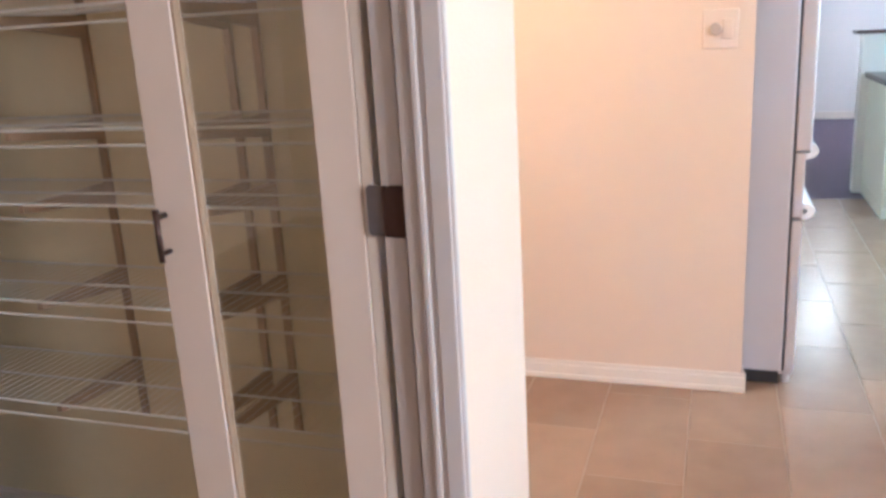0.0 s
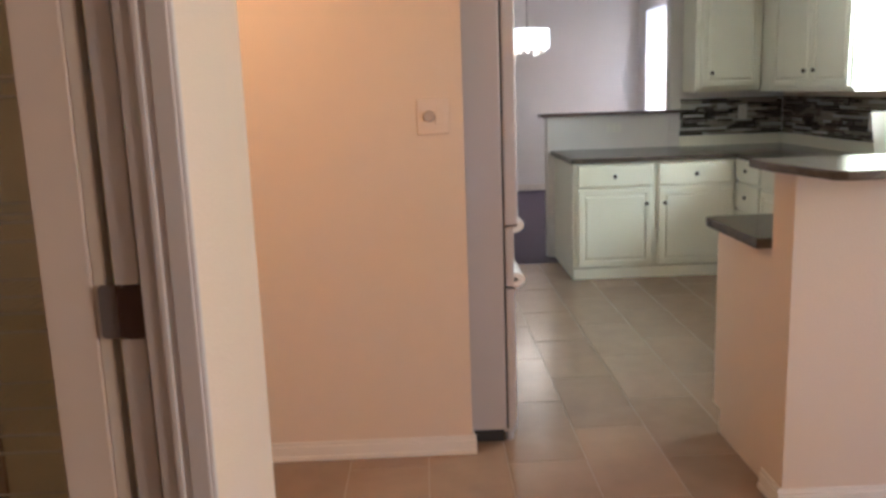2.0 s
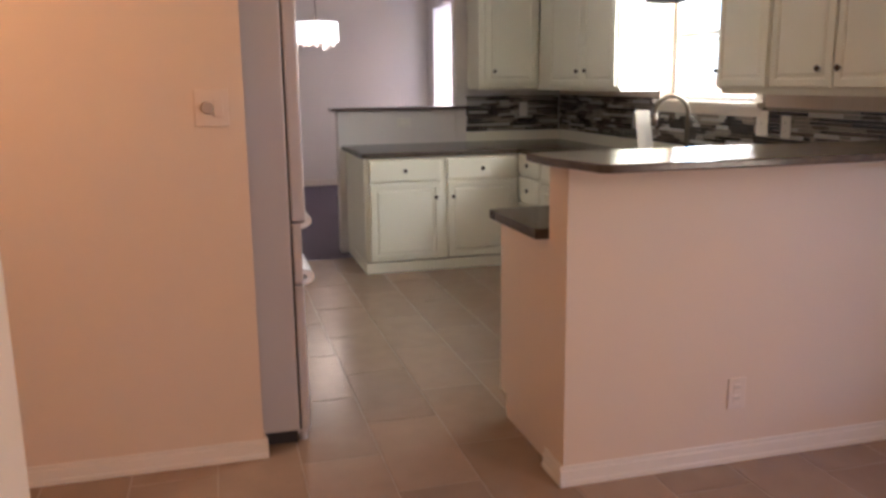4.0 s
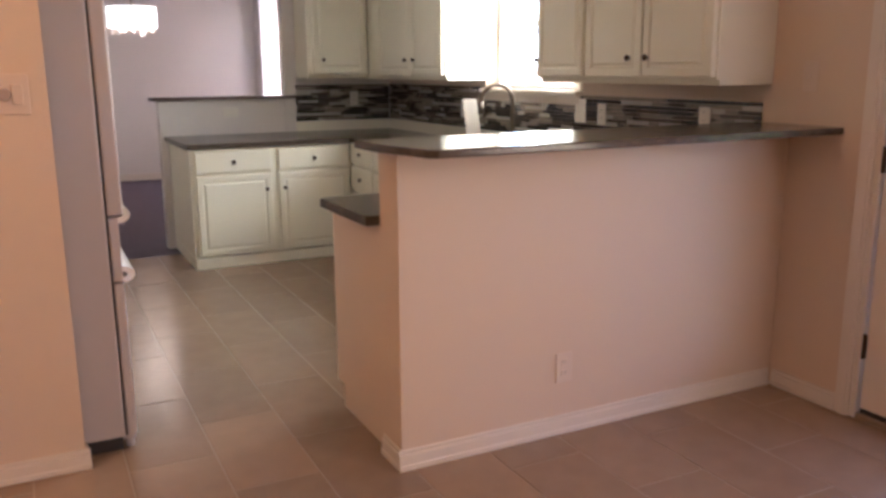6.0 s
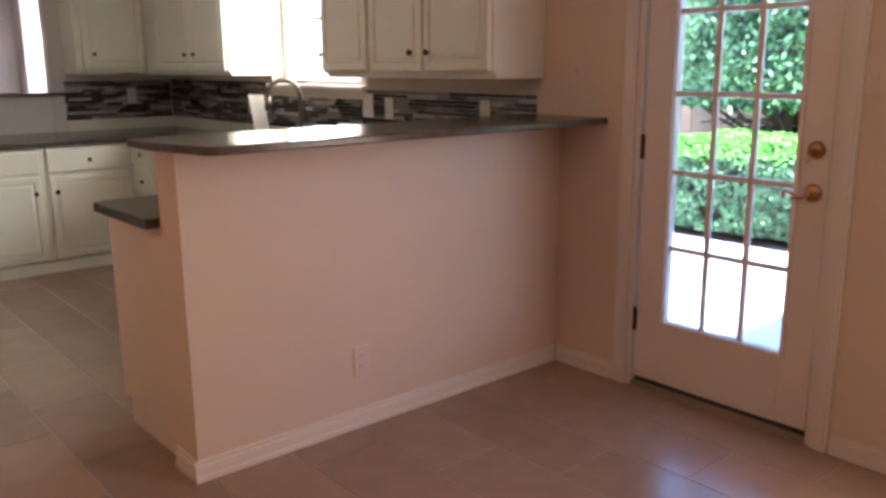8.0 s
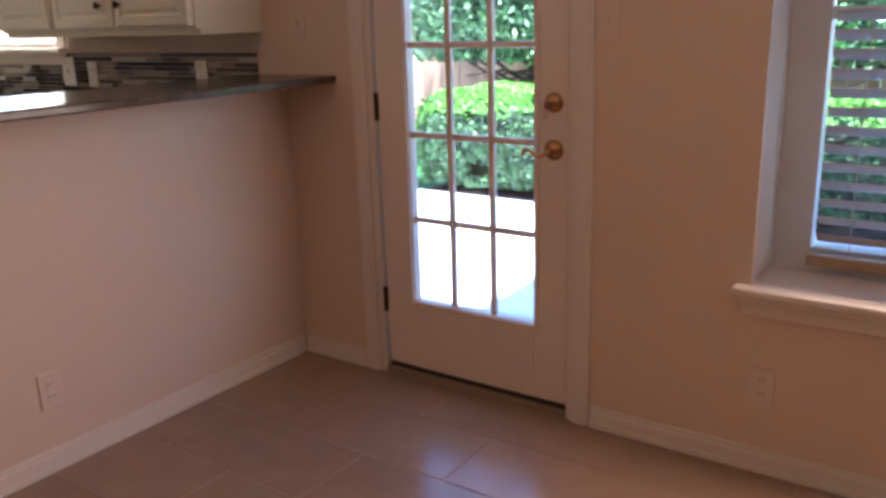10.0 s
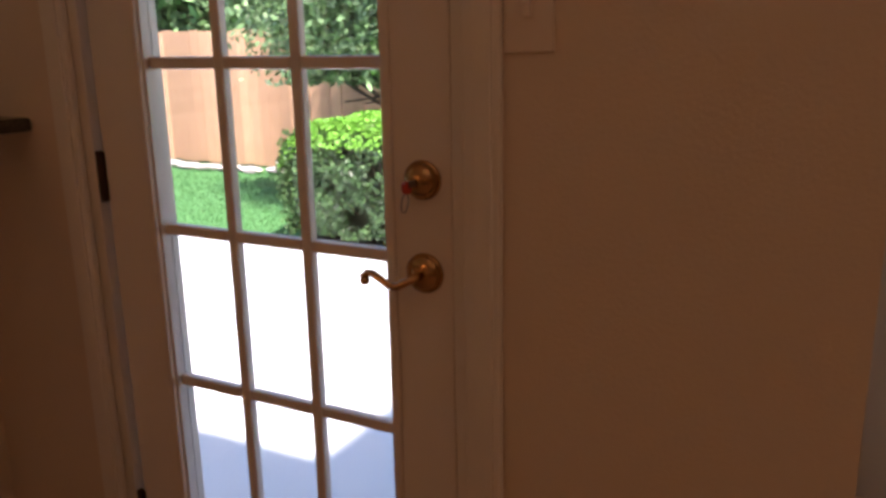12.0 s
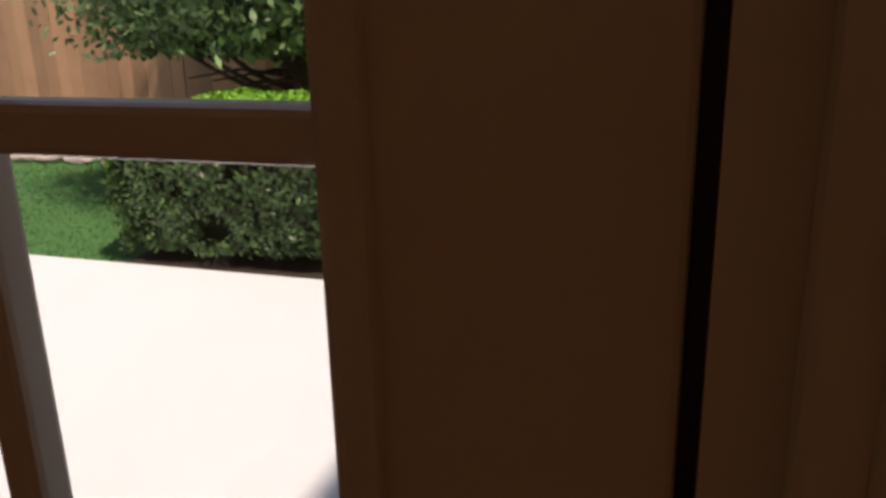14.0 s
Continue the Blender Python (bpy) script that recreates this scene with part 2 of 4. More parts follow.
def rounded_plate(bm, x0, x1, y0, y1, z0, z1, r=0.009, n=4):
    """A flat plate in the x-z plane with rounded corners, from y0 to y1."""
    pts = []
    for cx, cz, a0 in ((x1 - r, z1 - r, 0), (x0 + r, z1 - r, 90), (x0 + r, z0 + r, 180), (x1 - r, z0 + r, 270)):
        for k in range(n + 1):
            a = radians(a0 + 90 * k / n)
            pts.append((cx + r * math.cos(a), cz + r * math.sin(a)))
    rings = [[bm.verts.new((px, y, pz)) for px, pz in pts] for y in (y0, y1)]
    m = len(pts)
    faces = [bm.faces.new(rings[0]), bm.faces.new(rings[1][::-1])]
    for k in range(m):
        faces.append(bm.faces.new((rings[0][k], rings[1][k], rings[1][(k + 1) % m], rings[0][(k + 1) % m])))
    bmesh.ops.recalc_face_normals(bm, faces=faces)


def part(name, bm, mat, parent=None, label="", smooth=False, shadow=True):
    me = bpy.data.meshes.new(name)
    bm.to_mesh(me)
    bm.free()
    me.materials.append(mat)
    if smooth:
        me.shade_smooth()
    ob = new(name, me)
    if parent:
        ob.parent = parent
        ob.matrix_parent_inverse = parent.matrix_basis.inverted()
    if label:
        tagged(ob, label)
    ob.visible_shadow = shadow
    return ob


def solid(name, mat, *boxes, parent=None, bevel=0.0, label=""):
    bm = bmesh.new()
    for b in boxes:
        box(bm, *b, bevel=bevel)
    return part(name, bm, mat, parent, label)


def thing(name, at, label, category, group="", kind=""):
    ob = new(name)
    ob.empty_display_size = 0.05
    ob.matrix_basis = Matrix.Translation(at)
    return tagged(ob, label, category, group, kind)


def structure(ob, label=""):
    return tagged(ob, label, kind="structure")


def joined(name, verts, faces, mat, parent=None):
    me = bpy.data.meshes.new(name)
    me.from_pydata(verts, [], faces)
    me.materials.append(mat)
    ob = new(name, me)
    if parent:
        ob.parent = parent
        ob.matrix_parent_inverse = parent.matrix_basis.inverted()
    return ob


# ---- plan ----
W = 1.80          # east wall, inner face
WO = 1.97         # east wall, outer face
NY = 4.25         # kitchen's north wall
CEIL = 2.44
TILE_END = 4.02    # where the dining carpet begins
COUNTER = 0.885


def wall_y(x0, x1, y0, y1, z1, openings):
    """Boxes of a wall along y with openings (y0, y1, z0, z1)."""
    out, y = [], y0
    for a, b, c, d in sorted(openings):
        out.append((x0, x1, y, a, 0, z1))
        if c > 0:
            out.append((x0, x1, a, b, 0, c))
        out.append((x0, x1, a, b, d, z1))
        y = b
    out.append((x0, x1, y, y1, 0, z1))
    return out


WIN2 = (-3.20, -1.78, 0.575, 2.05)
DOOR = (-1.229, -0.388, 0.0, 2.055)
WINK = (1.53, 2.545, 1.25, 2.06)
WIND = (7.15, 8.25, 0.85, 2.20)

structure(solid("wall_east", M_WALL, *wall_y(W, WO, -5.5, NY, CEIL, [WIN2, DOOR, WINK])))
structure(solid("wall_east_dining", M_WHITE_WALL, *wall_y(W, WO, NY + 0.12, 8.83, CEIL + 0.3, [WIND])))
structure(solid("wall_south", M_WALL, (-4.2, WO, -5.65, -5.5, 0, CEIL)))
structure(solid("wall_west", M_WALL, (-4.35, -4.2, -5.65, 1.6, 0, CEIL)))
structure(solid("wall_hall", M_WALL, (-4.2, -0.975, 0.545, 0.612, 0, CEIL)))
structure(solid("wall_kitchen_west", M_WHITE_WALL, (-1.75, -1.66, 0.62, 8.83, 0, CEIL + 0.3)))
structure(solid("wall_north", M_WHITE_WALL, (0.872, WO, NY, NY + 0.12, 0, CEIL + 0.3)))
structure(solid("wall_dining_north", M_WHITE_WALL, (-1.75, WO, 8.83, 8.98, 0, CEIL + 0.3)))
structure(solid("wall_north_header", M_WHITE_WALL, (-1.66, 0.871, NY, NY + 0.12, CEIL - 0.08, CEIL + 0.42), (0.871, WO, NY, NY + 0.12, CEIL + 0.3, CEIL + 0.42)))
structure(solid("wall_half_north", M_WHITE_WALL, (-0.125, 0.869, NY, NY + 0.12, 0, 1.156)))
structure(solid("wall_peninsula", M_WALL, (0.012, W, 0.012, 0.168, 0, 1.118)))
# block of the pantry: front wall with its opening, back, ends
PF, PB = -1.20, -0.74
structure(solid("wall_pantry_west", M_WALL, (-4.2, -2.78, PF, PF + 0.1, 0, CEIL)))
structure(solid("wall_pantry_head", M_WALL, (-2.78, -1.575, PF, PF + 0.1, 2.06, CEIL)))
structure(solid("wall_pantry_end", M_WALL, (-1.575, -1.490, PF, -0.705, 0, CEIL), bevel=0.012))
structure(solid("wall_pantry_back", M_WALL, (-4.2, -1.575, PB, -0.705, 0, CEIL)))
structure(solid("pantry_lining", M_PANTRY, (-3.4, -1.579, PB - 0.006, PB - 0.003, 0, CEIL), (-1.582, -1.578, PF + 0.1, PB - 0.006, 0, CEIL)))
structure(solid("ceiling", M_CEIL, (-4.35, WO, -5.65, NY, CEIL, CEIL + 0.12)))
structure(solid("ceiling_dining", M_CEIL, (-1.75, WO, NY + 0.12, 8.98, CEIL + 0.3, CEIL + 0.42)))
# unseen roof edges, sized so that their shade falls on the patio
structure(solid("roof_eave", M_ROOF, (WO, 2.08, -1.319, 10.0, CEIL + 0.1, CEIL + 0.2)))
structure(solid("unseen_shade_roof", M_ROOF, (WO, 4.7, -9.0, -1.32, CEIL + 0.1, CEIL + 0.2)))

floor = structure(solid("floor", M_GROUT, (-4.35, WO - 0.03, -5.65, TILE_END, -0.2, 0.0)), "brown ceramic tile floor with pale grout")
structure(solid("floor_dining", M_CARPET, (-1.75, WO - 0.03, TILE_END, 8.98, -0.2, -0.004)), "dark carpeted dining room floor")


# ---- baseboards and trim ----
def baseboard(name, a, b, inward):
    """Two-step baseboard along a to b, standing off the wall towards inward."""
    bm = bmesh.new()
    (x0, y0), (x1, y1) = a, b
    ix, iy = inward
    for t, z0, z1 in ((0.012, 0.0, 0.058), (0.016, 0.0, 0.020), (0.007, 0.058, 0.075)):
        box(bm, min(x0, x1 + ix * t, x0 + ix * t), max(x1, x0 + ix * t), min(y0, y0 + iy * t), max(y1, y0 + iy * t), z0, z1, bevel=0.002)
    return structure(part(name, bm, M_TRIM), "white painted two-step baseboard")


baseboard("baseboard_hall", (-4.2, 0.545), (-0.96, 0.545), (0, -1))
baseboard("baseboard_peninsula", (-0.004, 0.012), (1.785, 0.012), (0, -1))
baseboard("baseboard_peninsula_end", (0.012, 0.012), (0.012, 0.17), (-1, 0))
baseboard("baseboard_hall_end", (-0.975, 0.546), (-0.975, 0.612), (1, 0))
baseboard("baseboard_east_1", (W, -0.33), (W, -0.006), (-1, 0))
baseboard("baseboard_east_2", (W, -5.5), (W, -1.292), (-1, 0))
baseboard("baseboard_pantry", (-3.4, PB - 0.006), (-1.592, PB - 0.006), (0, -1))
structure(solid("baseboard_dining", M_TRIM, (-1.66, W, 8.815, 8.83, 0, 0.09)))


def casing(name, opening, width, proud=0.014):
    """Moulded casing round a door opening in the east wall, with the jamb that lines it."""
    y0, y1, z0, z1 = opening
    bm = bmesh.new()
    for ya, yb in ((y0 - width, y0 + 0.006), (y1 - 0.006, y1 + width)):
        box(bm, W - proud, W + 0.001, ya, yb, z0, z1 + width, bevel=0.004)
        box(bm, W - proud - 0.005, W - proud + 0.002, ya + 0.012, yb - 0.02, z0, z1 + width - 0.012, bevel=0.002)
    box(bm, W - proud, W + 0.001, y0 + 0.006, y1 - 0.006, z1 - 0.006, z1 + width, bevel=0.004)
    for ya, yb in ((y0, y0 + 0.03), (y1 - 0.03, y1)):
        box(bm, W + 0.002, WO, ya, yb, z0, z1)
    box(bm, W + 0.002, WO, y0 + 0.03, y1 - 0.03, z1 - 0.025, z1)
    return structure(part(name, bm, M_TRIM), "white painted door casing and jamb")


casing("door_trim", DOOR, 0.055)
structure(solid("door_sill", M_GROUT, (W + 0.003, WO + 0.04, DOOR[0] + 0.03, DOOR[1] - 0.03, 0.0, 0.022), bevel=0.003), "low tan threshold under the patio door")


# ---- the patio door: fifteen panes ----
def patio_door():
    y0, y1, z0, z1 = -1.192, -0.427, 0.044, 2.025
    gy0, gy1, gz0, rows, pitch = -1.067, -0.564, 0.316, 5, 0.3115
    gz1 = gz0 + rows * pitch
    xa, xb = 1.815, 1.858
    door = thing("door_1", (xa, y0, z0), "white painted patio door with fifteen glass panes, closed", "door", kind="structure")
    solid("stile", M_DOOR, (xa, xb, y0, gy0, z0, z1), parent=door, bevel=0.003)
    solid("stile", M_DOOR, (xa, xb, gy1, y1, z0, z1), parent=door, bevel=0.003)
    solid("bottom_rail", M_DOOR, (xa, xb, gy0, gy1, z0, gz0), parent=door)
    solid("top_rail", M_DOOR, (xa, xb, gy0, gy1, gz1, z1), parent=door)
    w = (gy1 - gy0) / 3
    for i in (1, 2):
        y = gy0 + i * w
        bm = bmesh.new()
        box(bm, xa + 0.009, xb - 0.014, y - 0.011, y + 0.011, gz0, gz1, bevel=0.004)
        part("mullion", bm, M_DOOR, door)
    for j in range(1, rows):
        for i in range(3):
            bm = bmesh.new()
            box(bm, xa + 0.009, xb - 0.014, gy0 + i * w + (0.011 if i else 0), gy0 + (i + 1) * w - (0.011 if i < 2 else 0), gz0 + j * pitch - 0.011, gz0 + j * pitch + 0.011, bevel=0.004)
            part("glazing_bar", bm, M_DOOR, door)
    bm = bmesh.new()
    for a, b, c, d in ((gy0 - 0.022, gy0 - 0.006, gz0 - 0.018, gz1 + 0.018), (gy1 + 0.006, gy1 + 0.022, gz0 - 0.018, gz1 + 0.018),
                       (gy0 - 0.006, gy1 + 0.006, gz0 - 0.018, gz0 - 0.003), (gy0 - 0.006, gy1 + 0.006, gz1 + 0.003, gz1 + 0.018)):
        box(bm, xa - 0.007, xa + 0.01, a, b, c, d, bevel=0.003)
    part("glass_bead", bm, M_DOOR, door)
    for j in range(rows):
        for i in range(3):
            bm = bmesh.new()
            box(bm, 1.836, 1.840, gy0 + i * w, gy0 + (i + 1) * w, gz0 + j * pitch, gz0 + (j + 1) * pitch)
            part("pane", bm, M_GLASS, door, shadow=False)
    solid("sweep", M_SEAM, (xa + 0.004, xb - 0.004, y0 + 0.002, y1 - 0.002, 0.022, z0), parent=door)
    # three hinges on the north edge
    for z in (0.30, 1.035, 1.80):
        bm = bmesh.new()
        rod(bm, (xa - 0.006, y1 + 0.004, z - 0.05), (xa - 0.006, y1 + 0.004, z + 0.05), 0.007, n=10)
        box(bm, xa - 0.004, xa - 0.001, y1 - 0.006, y1 + 0.018, z - 0.048, z + 0.048)
        part("hinge", bm, M_BRONZE, door, "dark bronze hinge")
    # deadbolt
    cy, DZ = -1.141, 1.072
    bm = bmesh.new()
    rod(bm, (xa, cy, DZ), (xa - 0.006, cy, DZ), 0.032, 0.031, 24)
    ball(bm, (xa - 0.005, cy, DZ), 0.029, 0.75, 1, 1, 24)
    db = part("deadbolt", bm, M_BRASS, door, "polished brass deadbolt", True)
    bm = bmesh.new()
    box(bm, xa - 0.042, xa - 0.020, cy - 0.002, cy + 0.002, DZ - 0.006, DZ + 0.004)
    part("key", bm, M_STEEL, db, "worn steel key in the lock")
    bm = bmesh.new()
    rod(bm, (xa - 0.040, cy + 0.004, DZ - 0.006), (xa - 0.040, cy + 0.010, DZ - 0.007), 0.010, n=16)
    part("key_head", bm, M_RED, db, "red plastic key head")
    bm = bmesh.new()
    tube(bm, [(xa - 0.046 + 0.004 * math.sin(k), cy + 0.006 * math.cos(k) + 0.007, DZ - 0.029 + 0.014 * math.sin(k)) for k in [i * math.pi / 8 for i in range(17)]], 0.0013, 6)
    part("key_ring", bm, M_STEEL, db)
    # lever
    z = 0.922
    bm = bmesh.new()
    rod(bm, (xa, cy, z), (xa - 0.006, cy, z), 0.033, 0.032, 24)
    ball(bm, (xa - 0.005, cy, z), 0.030, 0.5, 1, 1, 24)
    rs = part("rosette", bm, M_BRASS, door, "polished brass rosette", True)
    bm = bmesh.new()
    pts = [(xa - 0.015, cy, z), (xa - 0.040, cy, z), (xa - 0.046, cy + 0.010, z - 0.005), (xa - 0.047, cy + 0.026, z - 0.014), (xa - 0.047, cy + 0.040, z - 0.014),
           (xa - 0.047, cy + 0.056, z - 0.004), (xa - 0.047, cy + 0.070, z + 0.003), (xa - 0.047, cy + 0.080, z + 0.003), (xa - 0.047, cy + 0.087, z - 0.003), (xa - 0.047, cy + 0.085, z - 0.010)]
    tube(bm, pts, 0.0068, 10)
    ball(bm, pts[-1], 0.0085)
    part("lever", bm, M_BRASS, rs, "scrolled brass lever", True)
    solid("strike_edge", M_SEAM, (xa + 0.006, xb - 0.005, y0 - 0.0068, y0 + 0.001, z0, z1), parent=door)


patio_door()


# ---- windows of the east wall ----
def window(name, opening, depth, frame_w, label, muntin_z=()):
    y0, y1, z0, z1 = opening
    x = W + depth
    ob = thing(name, (x, y0, z0), label, "window", kind="structure")
    solid("window_frame", M_VINYL, (x - 0.03, x + 0.03, y0, y0 + frame_w, z0, z1), (x - 0.03, x + 0.03, y1 - frame_w, y1, z0, z1),
          (x - 0.03, x + 0.03, y0 + frame_w, y1 - frame_w, z0, z0 + frame_w * 0.7), (x - 0.03, x + 0.03, y0 + frame_w, y1 - frame_w, z1 - frame_w, z1), parent=ob)
    for mz in muntin_z:
        solid("meeting_rail", M_VINYL, (x - 0.02, x + 0.02, y0 + frame_w, y1 - frame_w, mz - 0.018, mz + 0.018), parent=ob)
    solid("pane", M_GLASS, (x - 0.003, x + 0.003, y0 + frame_w, y1 - frame_w, z0 + frame_w * 0.7, z1 - frame_w), parent=ob).visible_shadow = False
    return ob


win2 = window("window_1", WIN2, 0.26, 0.105, "white window set in a deep painted recess", (1.32,))
# deep reveal that the window sits in
structure(solid("window_reveal", M_TRIM, (WO, W + 0.30, WIN2[0] - 0.05, WIN2[0], WIN2[2] - 0.05, WIN2[3] + 0.05), (WO, W + 0.30, WIN2[1], WIN2[1] + 0.05, WIN2[2] - 0.05, WIN2[3] + 0.05),
                (WO, W + 0.30, WIN2[0], WIN2[1], WIN2[2] - 0.05, WIN2[2]), (WO, W + 0.30, WIN2[0], WIN2[1], WIN2[3], WIN2[3] + 0.05)))
bm = bmesh.new()
box(bm, W - 0.045, W + 0.235, WIN2[0] - 0.045, WIN2[1] + 0.045, WIN2[2] - 0.022, WIN2[2] + 0.002, bevel=0.006)
box(bm, W - 0.026, W, WIN2[0] - 0.03, WIN2[1] + 0.03, WIN2[2] - 0.045, WIN2[2] - 0.022, bevel=0.006)
box(bm, W - 0.015, W, WIN2[0] - 0.02, WIN2[1] + 0.02, WIN2[2] - 0.085, WIN2[2] - 0.045, bevel=0.005)
structure(part("window_sill", bm, M_TRIM), "white painted window sill with moulded apron")
blind = thing("window_blind", (W + 0.20, -2.49, 1.96), "pale horizontal slat blind lowered with open slats", "blind")
solid("headrail", M_SLAT, (W + 0.17, W + 0.215, WIN2[0] + 0.08, WIN2[1] - 0.08, 1.97, 2.02), parent=blind)
bm = bmesh.new()
box(bm, W + 0.175, W + 0.21, WIN2[0] + 0.105, WIN2[1] - 0.105, 0.605, 0.640, bevel=0.004)
part("bottom_rail", bm, M_BRACKET, blind)
bm = bmesh.new()
box(bm, -0.024, 0.024, WIN2[0] + 0.125, WIN2[1] - 0.125, -0.0015, 0.0015)
slat = part("slat", bm, M_SLAT, blind)
slat.matrix_parent_inverse = Matrix()
slat.parent = None
zs = [0.69 + i * 0.052 for i in range(25)]
for i, z in enumerate(zs):
    o = slat if i == 0 else slat.copy()
    if i:
        scene.collection.objects.link(o)
    o.matrix_basis = pose(W + 0.193, 0, z, 0, 38, 0)
    o.parent = blind
    o.matrix_parent_inverse = blind.matrix_basis.inverted()
for y in (-3.0, -2.0):
    solid("ladder_cord", M_SLAT, (W + 0.165, W + 0.167, y, y + 0.003, 0.64, 1.97), parent=blind)

wink = window("window_2", WINK, 0.11, 0.04, "bright white kitchen window over the sink", (1.66,))
bm = bmesh.new()
for ya, yb in ((WINK[0] - 0.07, WINK[0]), (WINK[1], WINK[1] + 0.009)):
    box(bm, W - 0.014, W, ya, yb, WINK[2], WINK[3] + 0.07, bevel=0.003)
box(bm, W - 0.014, W, WINK[0], WINK[1], WINK[3], WINK[3] + 0.07, bevel=0.003)
structure(part("window_trim", bm, M_TRIM))
bm = bmesh.new()
box(bm, W - 0.055, W + 0.09, WINK[0] - 0.075, WINK[1] + 0.03, WINK[2] - 0.025, WINK[2] + 0.002, bevel=0.005)
box(bm, W - 0.018, W, WINK[0] - 0.06, WINK[1] + 0.02, WINK[2] - 0.075, WINK[2] - 0.025, bevel=0.004)
structure(part("window_stool", bm, M_TRIM), "white painted kitchen window sill")
kb = thing("window_blind", (W + 0.05, 2.11, 2.0), "white slat blind stacked at the kitchen window sill", "blind")
bm = bmesh.new()
box(bm, -0.02, 0.02, WINK[0] + 0.02, WINK[1] - 0.02, -0.001, 0.001)
kslat = part("slat", bm, M_PLATE)
for i in range(5):
    o = kslat if i == 0 else kslat.copy()
    if i:
        scene.collection.objects.link(o)
    o.matrix_basis = pose(W + 0.05, 0, 1.272 + i * 0.010, 0, 3, 0)
    o.parent = kb
    o.matrix_parent_inverse = kb.matrix_basis.inverted()

wind = window("window_3", WIND, 0.10, 0.05, "bright dining room window", (1.5,))
bm = bmesh.new()
prev = None
for i in range(61):
    y = WIND[0] - 0.02 + i * (WIND[1] - WIND[0] + 0.04) / 60
    x = W - 0.05 + 0.012 * math.sin(i * 1.25)
    a, b = bm.verts.new((x, y, 0.75)), bm.verts.new((x, y, 2.3))
    if prev:
        bm.faces.new((prev[0], a, b, prev[1]))
    prev = (a, b)
bmesh.ops.solidify(bm, geom=bm.faces[:], thickness=0.003)
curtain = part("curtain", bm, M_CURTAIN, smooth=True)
tagged(curtain, "pale sheer curtain in the dining room, emitting to imitate daylight", "curtain")


# ---- cabinets ----
def panel_bm(w, h, raised=True):
    """A raised-panel front in the x-z plane, facing -y, its lower left corner at the origin."""
    bm = bmesh.new()
    box(bm, 0, w, -0.004, 0.018, 0, h)
    face = min(bm.faces, key=lambda f: f.calc_center_median().y)
    bmesh.ops.inset_region(bm, faces=[face], thickness=0.006, depth=0.0)
    for v in face.verts:
        v.co.y -= 0.003
    if raised:
        for t, d in ((0.048, 0.0), (0.006, 0.009), (0.012, 0.0), (0.016, -0.008)):
            bmesh.ops.inset_region(bm, faces=[face], thickness=t, depth=0.0)
            for v in face.verts:
                v.co.y += d
    return bm


def knob_bm(x, z, y=0.0):
    bm = bmesh.new()
    rod(bm, (x, y, z), (x, y - 0.014, z), 0.005, n=8)
    ball(bm, (x, y - 0.020, z), 0.0145, 1, 0.7, 1, 12)
    return bm


def fronts(parent, m, items):
    """Fronts (x, z, w, h, raised, knob x, knob z) put at the pose m under a cabinet."""
    for x, z, w, h, raised, kx, kz in items:
        door = part("door" if raised else "drawer", panel_bm(w, h, raised), M_CAB, None)
        door.parent = parent
        door.matrix_parent_inverse = parent.matrix_basis.inverted()
        door.matrix_basis = m @ pose(x, 0, z)
        if kx is not None:
            k = part("knob", knob_bm(kx - x, kz - z, -0.005 if raised else 0.0), M_BRONZE, None, "dark bronze knob", True)
            k.parent = door


def cabinet(name, at, label, boxes, m, items, group="kitchen cabinets"):
    ob = thing(name, at, label, "cabinet", group)
    solid("body", M_CAB, *boxes, parent=ob, bevel=0.002)
    fronts(ob, m, items)
    return ob


BF = 3.41                                  # face of the north base cabinets
# north base cabinet: two drawers over two doors
cabinet("base_cabinet", (0.5, BF, 0), "white raised-panel base cabinet with two drawers and two doors",
        [(-0.068, 1.12, BF, NY, 0.085, 0.846), (-0.068, 1.12, BF - 0.014, NY, 0.0, 0.080)], pose(0, BF - 0.018, 0),
        [(-0.032, 0.680, 0.530, 0.150, False, 0.232, 0.752), (0.552, 0.680, 0.535, 0.150, False, 0.821, 0.752),
         (-0.032, 0.095, 0.530, 0.565, True, 0.459, 0.550), (0.552, 0.095, 0.535, 0.565, True, 0.592, 0.550)])
EF = 1.13                                  # face of the east base cabinets
cabinet("base_cabinet", (EF, 2.1, 0), "white base cabinet with drawers beside the sink",
        [(EF, W, 0.72, BF - 0.001, 0.095, 0.846), (EF + 0.06, W, 0.72, BF - 0.001, 0.0, 0.095)], pose(EF - 0.018, 0, 0, 0, 0, -90),
        [(-3.40, 0.70, 0.42, 0.15, False, -3.19, 0.775), (-3.40, 0.50, 0.42, 0.18, False, -3.19, 0.59), (-3.40, 0.11, 0.42, 0.37, False, -3.19, 0.295),
         (-2.95, 0.11, 0.44, 0.56, True, -2.55, 0.6), (-2.49, 0.11, 0.44, 0.56, True, -2.45, 0.6), (-2.95, 0.70, 0.90, 0.15, False, None, None),
         (-2.0, 0.11, 0.44, 0.56, True, -1.6, 0.6), (-1.5, 0.11, 0.44, 0.56, True, -1.46, 0.6)])
pc = thing("base_cabinet", (0.9, 0.45, 0), "white base cabinet backing onto the breakfast bar wall", "cabinet", "kitchen cabinets")
solid("body", M_CAB, (0.05, EF, 0.17, 0.695, 0.10, 0.846), (0.05, EF, 0.17, 0.63, 0.0, 0.10), parent=pc)
